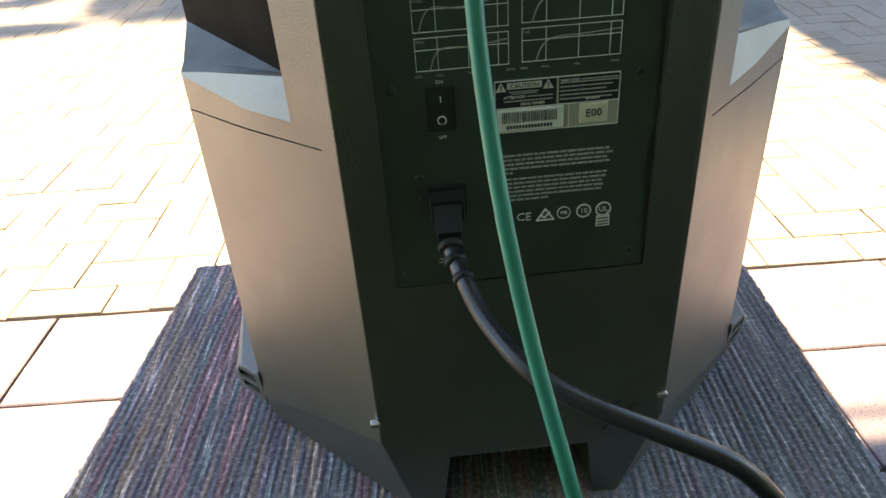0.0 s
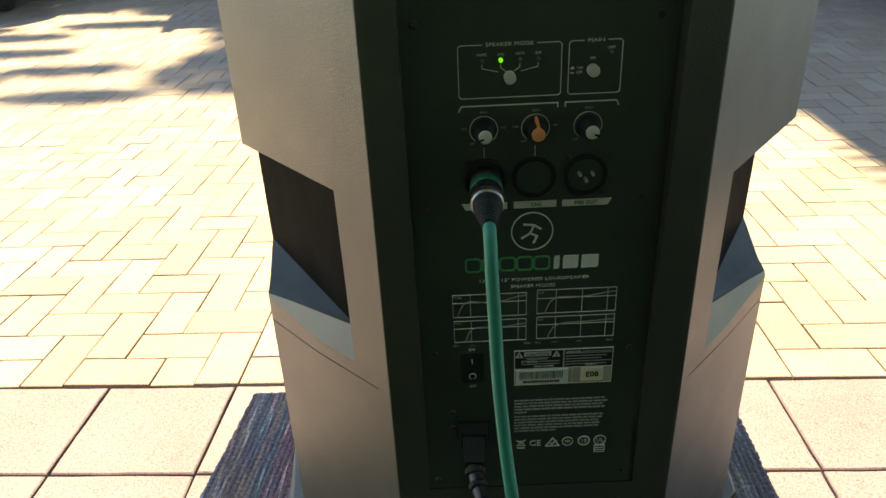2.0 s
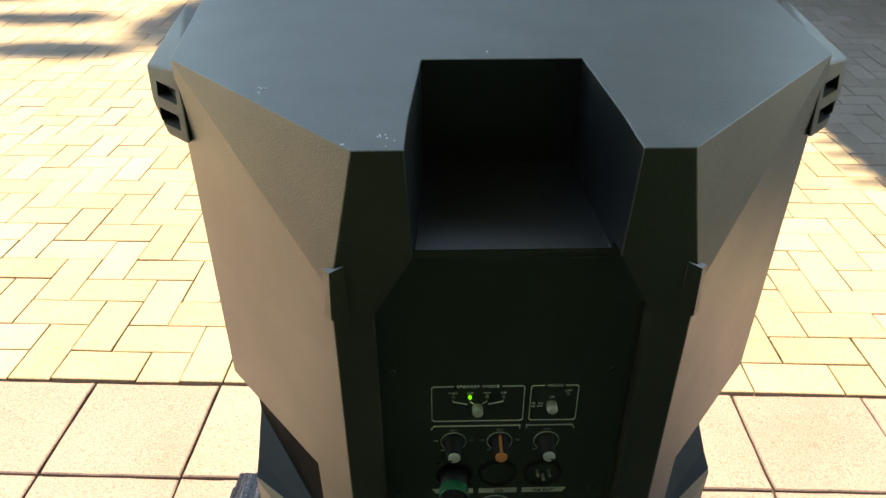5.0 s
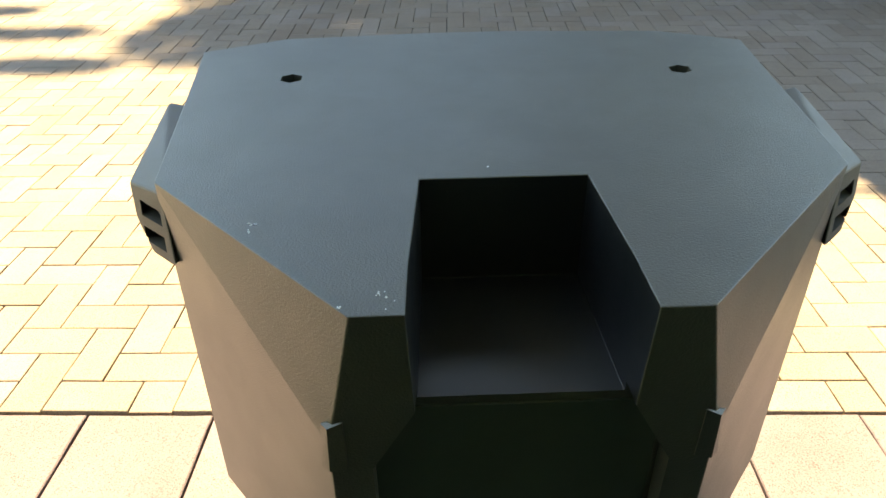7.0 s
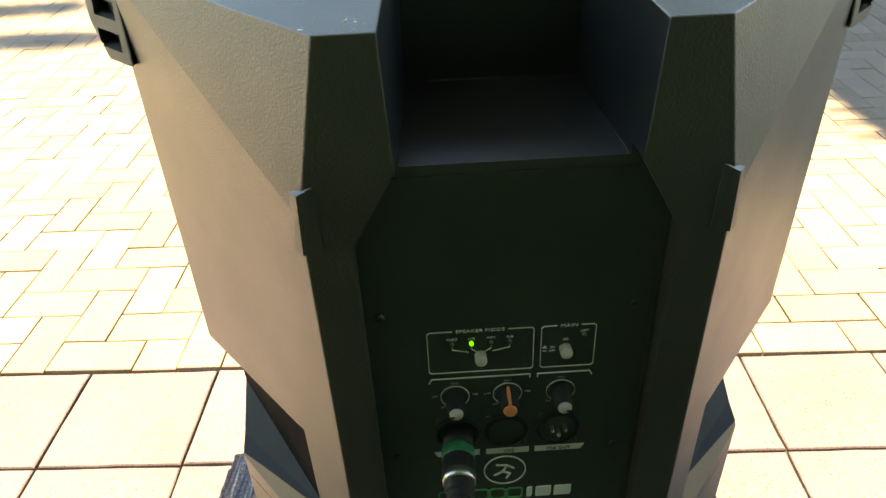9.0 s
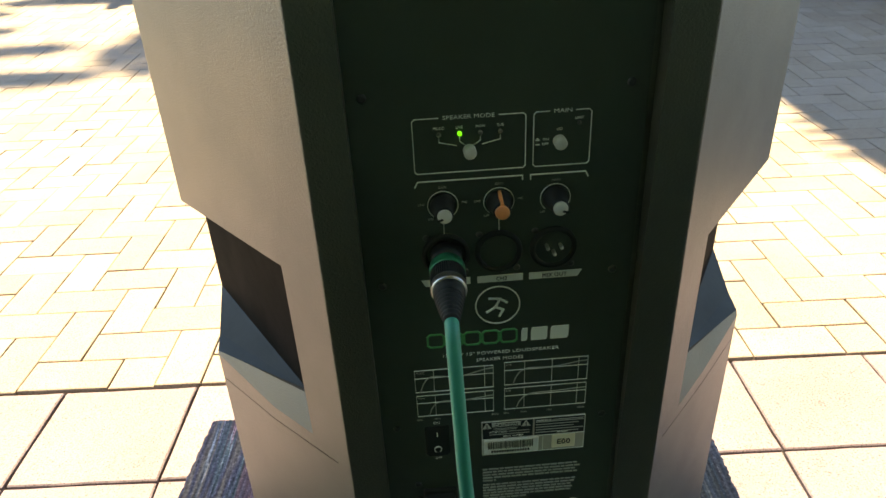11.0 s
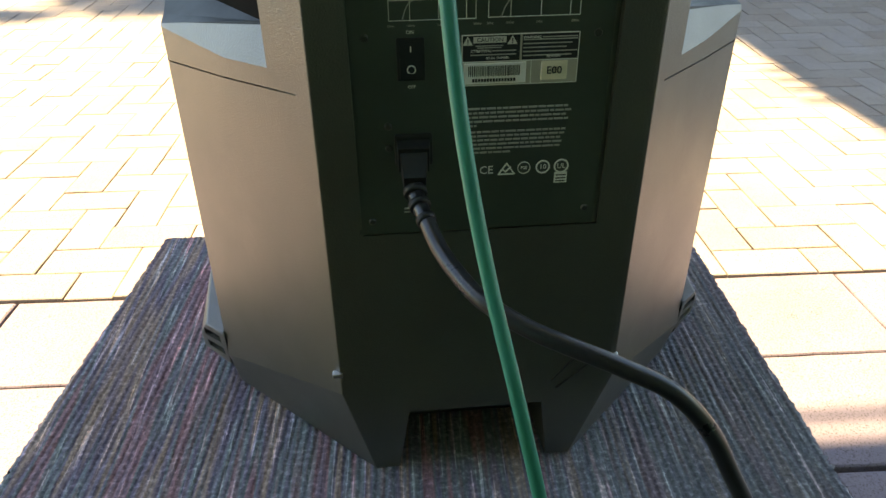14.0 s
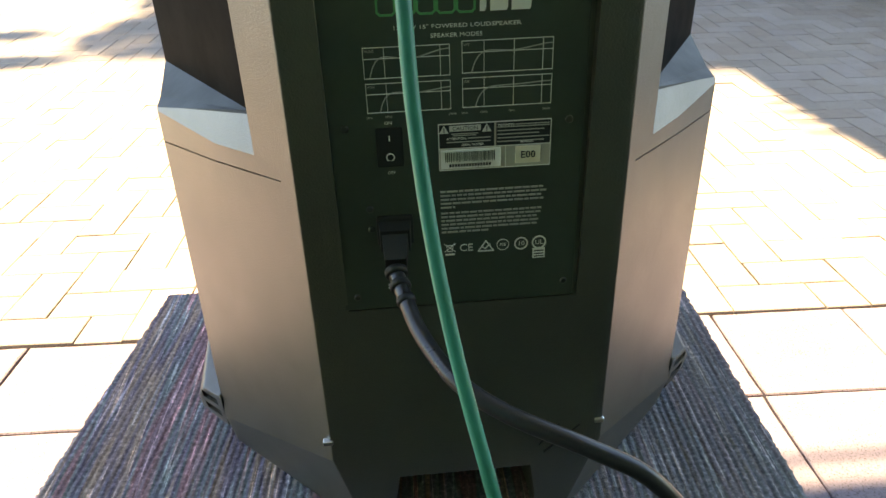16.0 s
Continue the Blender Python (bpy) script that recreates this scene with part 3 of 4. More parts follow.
        if mat == ORANGE:
            part("knob_pointer", hull_bm([(x + dx, y, z + dz) for dx, dz, y in ((-0.0018, 0.0018, -0.0150), (0.0018, 0.0018, -0.0150), (-0.0006, 0.0046, -0.0140), (0.0006, 0.0046, -0.0140), (-0.0006, 0.0052, -0.0050), (0.0006, 0.0052, -0.0050), (-0.0007, 0.0066, -0.0032), (0.0007, 0.0066, -0.0032), (0.0, 0.0030, -0.0130))]), ORANGE, panel, "orange pointer line")
        else:
            sgn = -1 if x < 0 else 1
            part("knob_pointer", stroke_bm([[(x + sgn * 0.0012, z - 0.0010), (x + sgn * 0.0033, z - 0.0016)]], 0.0011, -0.0150, -0.01585), INK, panel)

    # sockets with their screws
    for k, x in enumerate((-0.0268, 0.0005, 0.0292)):
        z = 0.4550
        part("socket", lathe_bm([(0.0125, 0), (0.0125, 0.0012), (0.0114, 0.0020), (0.0098, 0.0020), (0.0094, -0.0020), (0.0005, -0.0022)], 36, "y", (x, -0.0012, z)), RUBBER, panel, "round black audio socket", True)
        if k == 2:
            for dx, dz in ((-0.0036, 0.0014), (0.0036, 0.0014), (0.0, -0.0022)):
                part("pin", lathe_bm([(0.0010, 0), (0.0010, 0.0055), (0.0005, 0.0062)], 10, "y", (x + dx, -0.0006, z + dz)), STEEL, panel, "bright metal contact pin", True)
        if k == 1:
            part("socket_core", lathe_bm([(0.0060, 0), (0.0060, 0.0016), (0.0034, 0.0018), (0.0032, -0.0005), (0.0003, -0.0006)], 24, "y", (x, 0.0008, z)), RUBBER, panel, "", True)
        for dx, dz in ((-0.0098, 0.0105), (0.0098, -0.0105)):
            part("screw", lathe_bm([(0.0017, 0), (0.0017, 0.0007), (0.0011, 0.0011)], 12, "y", (x + dx, -0.0014, z + dz)), DARK_STEEL, panel, "", True)
    for x0, x1, skew in ((-0.0405, -0.0145, -0.002), (-0.0108, 0.0135, 0), (0.0168, 0.0450, 0.002)):
        a, b = (x0 if skew >= 0 else x0 + 0.0022), (x1 if skew <= 0 else x1 - 0.0022)
        part("printed_strip", hull_bm([(p[0], y, p[1]) for y in (Y0, Y1) for p in ((a, 0.4364), (b, 0.4364), (x1, 0.4404), (x0, 0.4404))]), STRIP, panel)
    words("MIX OUT", 0.0303, 0.4384, 0.0023, INK, y=-0.0024, width=0.0130)
    words("CH2", 0.0020, 0.4384, 0.0022, INK, y=-0.0024)

    # emblem and product marks as plain shapes
    ring = [(0.0120 * math.cos(radians(a)), 0.4212 + 0.0120 * math.sin(radians(a))) for a in range(0, 361, 8)]
    part("emblem", stroke_bm([ring], 0.0007, Y0, Y1), PRINT, panel, "pale ring emblem")
    part("emblem", stroke_bm([[(-0.0048, 0.4258), (0.0012, 0.4252), (-0.0012, 0.4200), (0.0030, 0.4180), (0.0010, 0.4140)], [(-0.0012, 0.4200), (-0.0060, 0.4170)], [(0.0012, 0.4252), (0.0050, 0.4226)]], 0.0012, Y0, Y1), PRINT, panel, "pale angular strokes")
    zb, zt = 0.3958, 0.4044
    for k in range(5):
        x0 = -0.0392 + k * 0.0102
        x1, c = x0 + 0.0090, 0.0014
        part("product_mark", stroke_bm([[(x0 + c, zb), (x1 - c, zb), (x1, zb + c), (x1, zt - c), (x1 - c, zt), (x0 + c, zt), (x0, zt - c), (x0, zb + c), (x0 + c, zb)]], 0.0011, Y0, Y1), GREEN_PRINT, panel, "green outlined block mark")
    for x0, x1 in ((0.0132, 0.0166), (0.0186, 0.0278), (0.0296, 0.0398)):
        c = 0.0018
        part("product_mark", hull_bm([(x, y, z) for y in (Y0, Y1) for x, z in ((x0, zb), (x1 - c * 0.4, zb), (x1, zb + c), (x1, zt), (x0 + c * 0.4, zt), (x0, zt - c))]), PRINT, panel, "pale block mark")
    words('1300W 15" POWERED LOUDSPEAKER', 0.0015, 0.3893, 0.0020, PRINT, width=0.0660)
    words("SPEAKER MODES", 0.0010, 0.3846, 0.0021, PRINT, width=0.0270)

    # response graphs
    for title, x0, x1, z0, z1, kind_ in (("MUSIC", -0.0480, -0.0028, 0.3640, 0.3800, 0), ("LIVE", 0.0038, 0.0522, 0.3645, 0.3812, 1), ("MON", -0.0478, -0.0028, 0.3455, 0.3612, 2), ("SUB", 0.0038, 0.0522, 0.3458, 0.3618, 3)):
        w, h = x1 - x0, z1 - z0
        grid_lines = [[(x0, z0), (x1, z0), (x1, z1), (x0, z1), (x0, z0)], [(x0, z0 + 0.64 * h), (x1, z0 + 0.64 * h)]]
        for f in (0.24, 0.57, 0.89):
            grid_lines.append([(x0 + f * w, z0), (x0 + f * w, z1)])
        part("printed_graph", stroke_bm(grid_lines, 0.0003, Y0, Y1), PRINT, panel)
        start = (0.06, 0.10, 0.15, 0.14)[kind_]
        curve = []
        for i in range(25):
            f = start + (1 - start) * i / 24
            s = (f - start) / (1 - start)
            rise = 1 - math.exp(-s * 13)
            v = rise * (0.70 + (0.12, 0.07, 0.06, 0.02)[kind_] * math.cos(s * 6.28)) + (0.06 * s if kind_ != 2 else 0.10 * max(0, s - 0.8))
            curve.append((x0 + f * w, z0 + min(v, 0.93) * h))
        part("printed_curve", stroke_bm([curve], 0.0005, Y0, Y1), PRINT_DIM, panel)
        words(title, x0 + 0.0006, z1 - 0.0018, 0.0012, PRINT_DIM, "LEFT")
    for x0 in (-0.0480, 0.0038):
        for f, s in ((0.02, "20Hz"), (0.24, "100Hz"), (0.57, "1kHz"), (0.98, "20kHz")):
            words(s, x0 + f * 0.047, 0.3428, 0.0011, PRINT_DIM)

    # mains switch and inlet
    words("ON", -0.0372, 0.3395, 0.0018)
    words("OFF", -0.0372, 0.3105, 0.0017)
    part("switch_frame", box_bm(-0.0447, -0.0297, -0.0026, 0.001, 0.3140, 0.3368, 0.0008), RUBBER, panel)
    part("rocker_switch", hull_bm([(x, y, z) for x in (-0.0432, -0.0312) for y, z in ((-0.0020, 0.3156), (-0.0056, 0.3162), (-0.0034, 0.3255), (-0.0028, 0.3350), (-0.0015, 0.3354))]), RUBBER, panel, "black rocker switch set to off")
    part("switch_mark", bars_bm([(-0.0375, -0.0369, 0.3278, 0.3328)], -0.0028, -0.0036), PRINT, panel)
    o = [(-0.0372 + 0.0021 * math.cos(radians(a)), 0.3208 + 0.0021 * math.sin(radians(a))) for a in range(0, 361, 20)]
    part("switch_mark", stroke_bm([o], 0.0006, -0.0035, -0.0052), PRINT, panel)
    part("mains_inlet", box_bm(-0.0480, -0.0265, -0.0040, 0.001, 0.2650, 0.2840, 0.0015), RUBBER, panel, "black mains inlet")
    for x, z in ((-0.0510, 0.2885), (-0.0510, 0.2755), (0.0632, 0.3360), (0.0655, 0.2310), (-0.0610, 0.3372), (-0.0632, 0.2292), (0.0615, 0.4390), (-0.0610, 0.4385), (0.0630, 0.5400), (-0.0620, 0.5400)):
        part("screw", lathe_bm([(0.0022, 0), (0.0022, 0.0007), (0.0014, 0.0013), (0.0004, 0.0009)], 14, "y", (x, -0.0014, z)), DARK_STEEL, panel, "", True)
    for x, z in ((0.0850, 0.4440), (-0.0850, 0.4440)):
        part("screw", lathe_bm([(0.0016, 0), (0.0016, 0.0005), (0.0010, 0.0009)], 12, "y", (x, 0.0002, z)), DARK_STEEL, sp, "", True)
    part("fine_print", bars_bm([(-0.0440, -0.0300, 0.2365, 0.2374), (-0.0440, -0.0310, 0.2342, 0.2351)], Y0, Y1), PRINT_DIM, panel)

    # rating label
    lab = part("rating_label", box_bm(-0.0102, 0.0532, -0.0022, -0.0012, 0.3098, 0.3372, 0.0004), FOIL, panel, "grey foil safety label with barcode")
    part("label_field", bars_bm([(-0.0096, 0.0210, 0.3232, 0.3366), (0.0222, 0.0526, 0.3232, 0.3366)], -0.0021, -0.0024), INK, panel)
    part("label_outline", stroke_bm([[(-0.0100, 0.3100), (0.0530, 0.3100), (0.0530, 0.3370), (-0.0100, 0.3370), (-0.0100, 0.3100)], [(-0.0100, 0.3228), (0.0530, 0.3228)], [(0.0275, 0.3100), (0.0275, 0.3228)]], 0.0003, -0.0022, -0.0026), PRINT, panel)
    part("caution_box", bars_bm([(-0.0040, 0.0135, 0.3328, 0.3360)], -0.0023, -0.0027), STRIP, panel)
    words("CAUTION", 0.0048, 0.3344, 0.0021, INK, y=-0.0030, width=0.0140)
    for x in (-0.0070, 0.0168):
        part("warning_triangle", hull_bm([(x + dx, y, z) for y in (-0.0023, -0.0027) for dx, z in ((-0.0027, 0.3318), (0.0027, 0.3318), (0.0, 0.3365))]), STRIP, panel)
        part("warning_mark", bars_bm([(x - 0.0003, x + 0.0003, 0.3333, 0.3350), (x - 0.0003, x + 0.0003, 0.3324, 0.3329)], -0.0026, -0.0030), INK, panel)
    words("ATTENTION:", 0.0000, 0.3285, 0.0014, PRINT, y=-0.0026, width=0.0110)
    words("WARNING", 0.0275, 0.3350, 0.0014, PRINT, y=-0.0026, width=0.0095)
    fine = [(0.0062, 0.0190, 0.3282, 0.3288), (-0.0030, 0.0120, 0.3310, 0.3315), (-0.0020, 0.0110, 0.3300, 0.3305), (-0.0055, 0.0190, 0.3262, 0.3268), (0.0330, 0.0520, 0.3347, 0.3353)]
    for k in range(5):
        fine.append((0.0228, 0.0522 - 0.003 * (k % 3), 0.3335 - k * 0.0021, 0.3341 - k * 0.0021))
    tagged(part("fine_print", bars_bm(fine, -0.0023, -0.0026), PRINT_DIM, panel), kind="stuff")
    words("SERIAL NUMBER", 0.0090, 0.3247, 0.0012, PRINT, y=-0.0026)
    words("REVISION", 0.0395, 0.3247, 0.0012, PRINT, y=-0.0026)
    part("barcode_sticker", box_bm(-0.0092, 0.0248, -0.0030, -0.0020, 0.3108, 0.3222, 0.0004), STICKER, panel, "white barcode sticker")
    rng = random.Random(5)
    x, code = -0.0066, []
    while x < 0.0212:
        w = rng.choice((0.00018, 0.00025, 0.0004))
        code.append((x, x + w, 0.3152, 0.3208))
        x += w + rng.choice((0.0004, 0.0006, 0.0008))
    tagged(part("barcode", bars_bm(code, -0.0029, -0.0033), INK, panel), kind="stuff")
    tagged(part("serial_print", bars_bm([(-0.0045 + k * 0.0016, -0.0034 + k * 0.0016, 0.3121, 0.3138) for k in range(15)], -0.0029, -0.0033), INK, panel), kind="stuff")
    part("revision_sticker", box_bm(0.0330, 0.0475, -0.0030, -0.0020, 0.3118, 0.3222, 0.0004), CREAM, panel, "cream revision sticker")
    words("E00", 0.0402, 0.3170, 0.0040, INK, y=-0.0033)

    # small print as bars, approval marks as shapes
    rows = [(0.2965, 0.0500), (0.2940, 0.0520), (0.2915, 0.0490), (0.2890, 0.0505), (0.2865, -0.0015), (0.2828, 0.0495), (0.2803, 0.0490), (0.2778, 0.0480), (0.2753, 0.0490), (0.2728, 0.0470), (0.2703, 0.0190)]
    bars = []
    rng = random.Random(8)
    for z, end in rows:
        x = -0.0100
        while x < end - 0.001:
            w = min(rng.uniform(0.002, 0.0065), end - x)
            bars.append((x, x + w, z - 0.0005, z + 0.0005))
            x += w + 0.0007
    tagged(part("small_print", bars_bm(bars, Y0, Y1), PRINT_DIM, panel, "rows of tiny unreadable print"), kind="stuff")
    words("CE", 0.0045, 0.2590, 0.0048, PRINT)
    part("approval_mark", stroke_bm([[(0.0118, 0.2560), (0.0212, 0.2560), (0.0165, 0.2628), (0.0118, 0.2560)], [(0.0140, 0.2592), (0.0160, 0.2575), (0.0190, 0.2605)]], 0.0008, Y0, Y1), PRINT, panel)
    for x, r, s in ((0.0268, 0.0036, "PSE"), (0.0380, 0.0038, "10"), (0.0490, 0.0040, "UL")):
        ring = [(x + r * math.cos(radians(a)), 0.2595 + r * math.sin(radians(a))) for a in range(0, 361, 12)]
        part("approval_mark", stroke_bm([ring], 0.0004 if s == "PSE" else 0.0009, Y0, Y1), PRINT, panel)
        words(s, x, 0.2595, 0.0018 if s == "PSE" else 0.0030, PRINT)
    part("approval_mark", bars_bm([(0.0452, 0.0528, 0.2488, 0.2556)], Y0, Y1), PRINT, panel)
    part("approval_mark", bars_bm([(0.0460, 0.0520, 0.2536, 0.2542), (0.0460, 0.0520, 0.2516, 0.2522), (0.0460, 0.0520, 0.2498, 0.2504)], -0.0020, -0.0024), INK, panel)
    part("approval_mark", stroke_bm([[(-0.0085, 0.2622), (-0.0022, 0.2570)], [(-0.0085, 0.2570), (-0.0022, 0.2622)], [(-0.0074, 0.2612), (-0.0033, 0.2612), (-0.0040, 0.2572), (-0.0067, 0.2572), (-0.0074, 0.2612)]], 0.0004, Y0, Y1), PRINT, panel)
    part("approval_mark", bars_bm([(-0.0082, -0.0025, 0.2546, 0.2556)], Y0, Y1), PRINT, panel)
    return sp


# ---- cables ----
def audio_cable():
    c = thing("microphone_cable", "teal green audio cable plugged into the loudspeaker", "cable")
    x, z = -0.0268, TABLE_Z + 0.4550
    def turned(profile, name, mat, label="", segs=32):
        part(name, lathe_bm([(r * 0.92, h) for r, h in profile], segs, "y", (x, -0.003, z)), mat, c, label, True)
    turned([(0.0090, -0.005), (0.0092, 0.006)], "connector_collar", RUBBER)
    turned([(0.0094, 0.0055), (0.0098, 0.0065), (0.0098, 0.0115), (0.0094, 0.0125)], "colour_ring", GREEN_RING, "green ring")
    knurl = bmesh.new()
    rings = []
    for h in (0.0120, 0.0125, 0.0215, 0.0220):
        rings.append([knurl.verts.new((x + 0.92 * r * math.cos(a), -0.003 - h, z + 0.92 * r * math.sin(a))) for k in range(96) for a, r in [(2 * math.pi * k / 96, (0.0096 if k % 2 else 0.0091) - (0.0005 if h in (0.0120, 0.0220) else 0))]])
    for a, b in zip(rings, rings[1:]):
        for k in range(96):
            knurl.faces.new((a[k], a[(k + 1) % 96], b[(k + 1) % 96], b[k]))
    part("connector_barrel", knurl, DARK_STEEL, c, "dark knurled metal barrel")
    turned([(0.0092, 0.0215), (0.0096, 0.0220), (0.0096, 0.0262), (0.0090, 0.0270)], "connector_ring", STEEL, "bright metal ring")
    prof = [(0.0086, 0.0262), (0.0084, 0.0300)]
    for k in range(7):
        h = 0.0310 + k * 0.0024
        r = 0.0080 - k * 0.0005
        prof += [(r, h), (r, h + 0.0014), (r - 0.0009, h + 0.0016), (r - 0.0009, h + 0.0023)]
    prof += [(0.0042, 0.0490)]
    turned(prof, "strain_relief", RUBBER, "ribbed black strain relief")
    pts = [(x, -0.049, z - 0.0005), (-0.0266, -0.058, z - 0.004), (-0.0262, -0.066, z - 0.018), (-0.0254, -0.074, 1.140), (-0.0236, -0.088, 1.100), (-0.0185, -0.108, 1.050), (-0.0099, -0.128, 1.000), (0.0016, -0.149, 0.950), (0.0125, -0.160, 0.900), (0.0230, -0.168, 0.850), (0.038, -0.172, 0.780), (0.06, -0.172, 0.60), (0.09, -0.17, 0.30), (0.12, -0.18, 0.06), (0.17, -0.24, 0.006), (0.4, -0.6, 0.005), (0.9, -1.2, 0.005)]
    part("cable", tube_bm(spline(pts, 8), 0.0034, 14), GREEN_CABLE, c, "teal green rubber sheath", True)


def power_cord():
    c = thing("power_cord", "thick black mains cord plugged into the loudspeaker", "cable")
    x = -0.0372
    z = TABLE_Z + 0.2745
    part("plug", hull_bm([(x + dx, y, z + dz) for dx, dz, y in ((-0.0100, 0.0075, -0.003), (0.0100, 0.0075, -0.003), (-0.0100, -0.0085, -0.003), (0.0100, -0.0085, -0.003), (-0.0085, 0.0055, -0.018), (0.0085, 0.0055, -0.018), (-0.0085, -0.010, -0.015), (0.0085, -0.010, -0.015))]), RUBBER, c, "black moulded mains plug")
    part("plug_neck", hull_bm([(x + dx, y, zz) for dx, y, zz in ((-0.0078, -0.015, z + 0.0045), (0.0078, -0.015, z + 0.0045), (-0.0078, -0.013, z - 0.009), (0.0078, -0.013, z - 0.009), (-0.0060, -0.032, z - 0.005), (0.0060, -0.032, z - 0.005), (-0.0060, -0.028, z - 0.016), (0.0060, -0.028, z - 0.016))]), RUBBER, c)
    pts = [(x, -0.022, z - 0.008), (-0.0370, -0.034, 0.982), (-0.0315, -0.054, 0.976), (-0.0265, -0.068, 0.970), (-0.0200, -0.082, 0.966), (-0.0105, -0.099, 0.9625), (-0.0005, -0.110, 0.960), (0.014, -0.120, 0.956), (0.029, -0.128, 0.953), (0.053, -0.138, 0.947), (0.077, -0.145, 0.936), (0.096, -0.150, 0.915), (0.113, -0.152, 0.884), (0.135, -0.153, 0.842), (0.160, -0.158, 0.78), (0.19, -0.16, 0.62), (0.23, -0.16, 0.30), (0.26, -0.19, 0.06), (0.31, -0.25, 0.0065), (0.6, -0.7, 0.0065), (1.2, -1.2, 0.0065)]
    path = spline(pts, 8)
    for k in (7, 11, 15):
        d = (path[k + 1] - path[k]).normalized()
        part("relief_ring", tube_bm([path[k] - d * 0.0022, path[k] - d * 0.0018, path[k] + d * 0.0018, path[k] + d * 0.0022], lambda f, k=k: (0.0076 - 0.00014 * k) - (0.0012 if f in (0.0, 1.0) else 0.0), 16), RUBBER, c, "", True)
    part("cord", tube_bm(path, 0.0046, 14), BLACK_CABLE, c, "black rubber sheath", True)


# ---- far things across the yard ----
def wheelie_bin(name, x, y, mat, label, turn):
    b = far_off(thing(name, label, "bin", (x, y, 0), "bins along the fence"))
    b.rotation_euler.z = radians(turn)
    body = bmesh.new()
    hull_bm([(sx * w, sy * d + 0.0, z) for z, w, d in ((0.03, 0.23, 0.25), (0.95, 0.29, 0.33)) for sx in (-1, 1) for sy in (-1, 1)], body)
    bmesh.ops.bevel(body, geom=list(body.edges), offset=0.035, segments=3, profile=0.5, affect="EDGES")
    part("bin_body", body, mat, b)
    for sx in (-1, 1):
        part("foot", box_bm(sx * 0.17 - 0.05, sx * 0.17 + 0.05, -0.27, -0.18, 0.0, 0.10, 0.012), mat, b)
        part("rib", box_bm(sx * 0.22 - 0.012, sx * 0.22 + 0.012, -0.315, -0.27, 0.10, 0.80, 0.008), mat, b)
        part("wheel", lathe_bm([(0.06, -0.02), (0.10, -0.02), (0.10, 0.02), (0.06, 0.02)], 20, "z"), TYRE, b).matrix_basis = pose(sx * 0.26, 0.24, 0.10, 0, 90, 0)
    part("lid", box_bm(-0.31, 0.31, -0.36, 0.34, 0.95, 1.02, 0.02), mat, b)
    part("handle", box_bm(-0.25, 0.25, 0.345, 0.385, 0.90, 0.94, 0.012), mat, b)


def garden_urn():
    u = thing("garden_urn", "weathered cream stone pedestal urn beside the hedge", "planter", (-3.33, 7.62, 0))
    far_off(u)
    foot = [(0.125, 0.0), (0.125, 0.045), (0.105, 0.07), (0.085, 0.12), (0.08, 0.17), (0.10, 0.205)]
    part("pedestal", lathe_bm(foot, 32), URN, u, "", True)
    bowl = [(0.10, 0.206), (0.145, 0.24), (0.175, 0.29), (0.18, 0.33), (0.165, 0.35), (0.19, 0.40), (0.215, 0.48), (0.235, 0.50), (0.235, 0.54), (0.20, 0.545), (0.19, 0.50), (0.02, 0.49)]
    part("bowl", lathe_bm(bowl, 32), URN, u, "", True)
    part("plant", leaf_cloud(random.Random(31), [((0, 0, 0.62), (0.22, 0.22, 0.12))], 260, 0.07), LEAF, u, "small green leafy plant")


def leaf_cloud(rng, blobs, count, size):
    """Many small folded leaves scattered through soft ellipsoids."""
    bm = bmesh.new()
    for _ in range(count):
        c, r = rng.choice(blobs)
        while True:
            p = Vector((rng.uniform(-1, 1), rng.uniform(-1, 1), rng.uniform(-1, 1)))
            if 0.1 < p.length < 1:
                break
        p = Vector((c[0] + p.x * r[0], c[1] + p.y * r[1], c[2] + p.z * r[2]))
        s = size * rng.uniform(0.6, 1.4)
        m = Euler((rng.uniform(-0.9, 0.9), rng.uniform(-0.9, 0.9), rng.uniform(0, 6.28))).to_matrix()
        q = [p + m @ Vector(v) * s for v in ((0, -0.5, 0), (0.28, 0, 0.08), (0, 0.5, 0), (-0.28, 0, 0.08))]
        vs = [bm.verts.new(v) for v in q]
        bm.faces.new((vs[0], vs[1], vs[2]))
        bm.faces.new((vs[0], vs[2], vs[3]))
    return bm


def hedge():
    h = thing("hedge", "shaded dark green hedge with bare stems at its foot", "hedge", (0, 0, 0))
    far_off(h)
    rng = random.Random(12)
    blobs = [((x, 8.45 + rng.uniform(-0.1, 0.15), z), (0.38, 0.34, 0.30)) for x in [-7.2 + 0.28 * i for i in range(14)] for z in (0.22, 0.5, 0.9, 1.3)]
    tagged(part("foliage", leaf_cloud(rng, blobs, 26000, 0.085), LEAF, h), kind="stuff")
    for _ in range(26):
        x, y = rng.uniform(-7.2, -3.5), rng.uniform(8.1, 8.5)
        p = [Vector((x, y, 0)), Vector((x + rng.uniform(-0.06, 0.06), y, 0.2)), Vector((x + rng.uniform(-0.14, 0.14), y, 0.45))]
        part("stem", tube_bm(p, 0.014, 6), BARK, h)


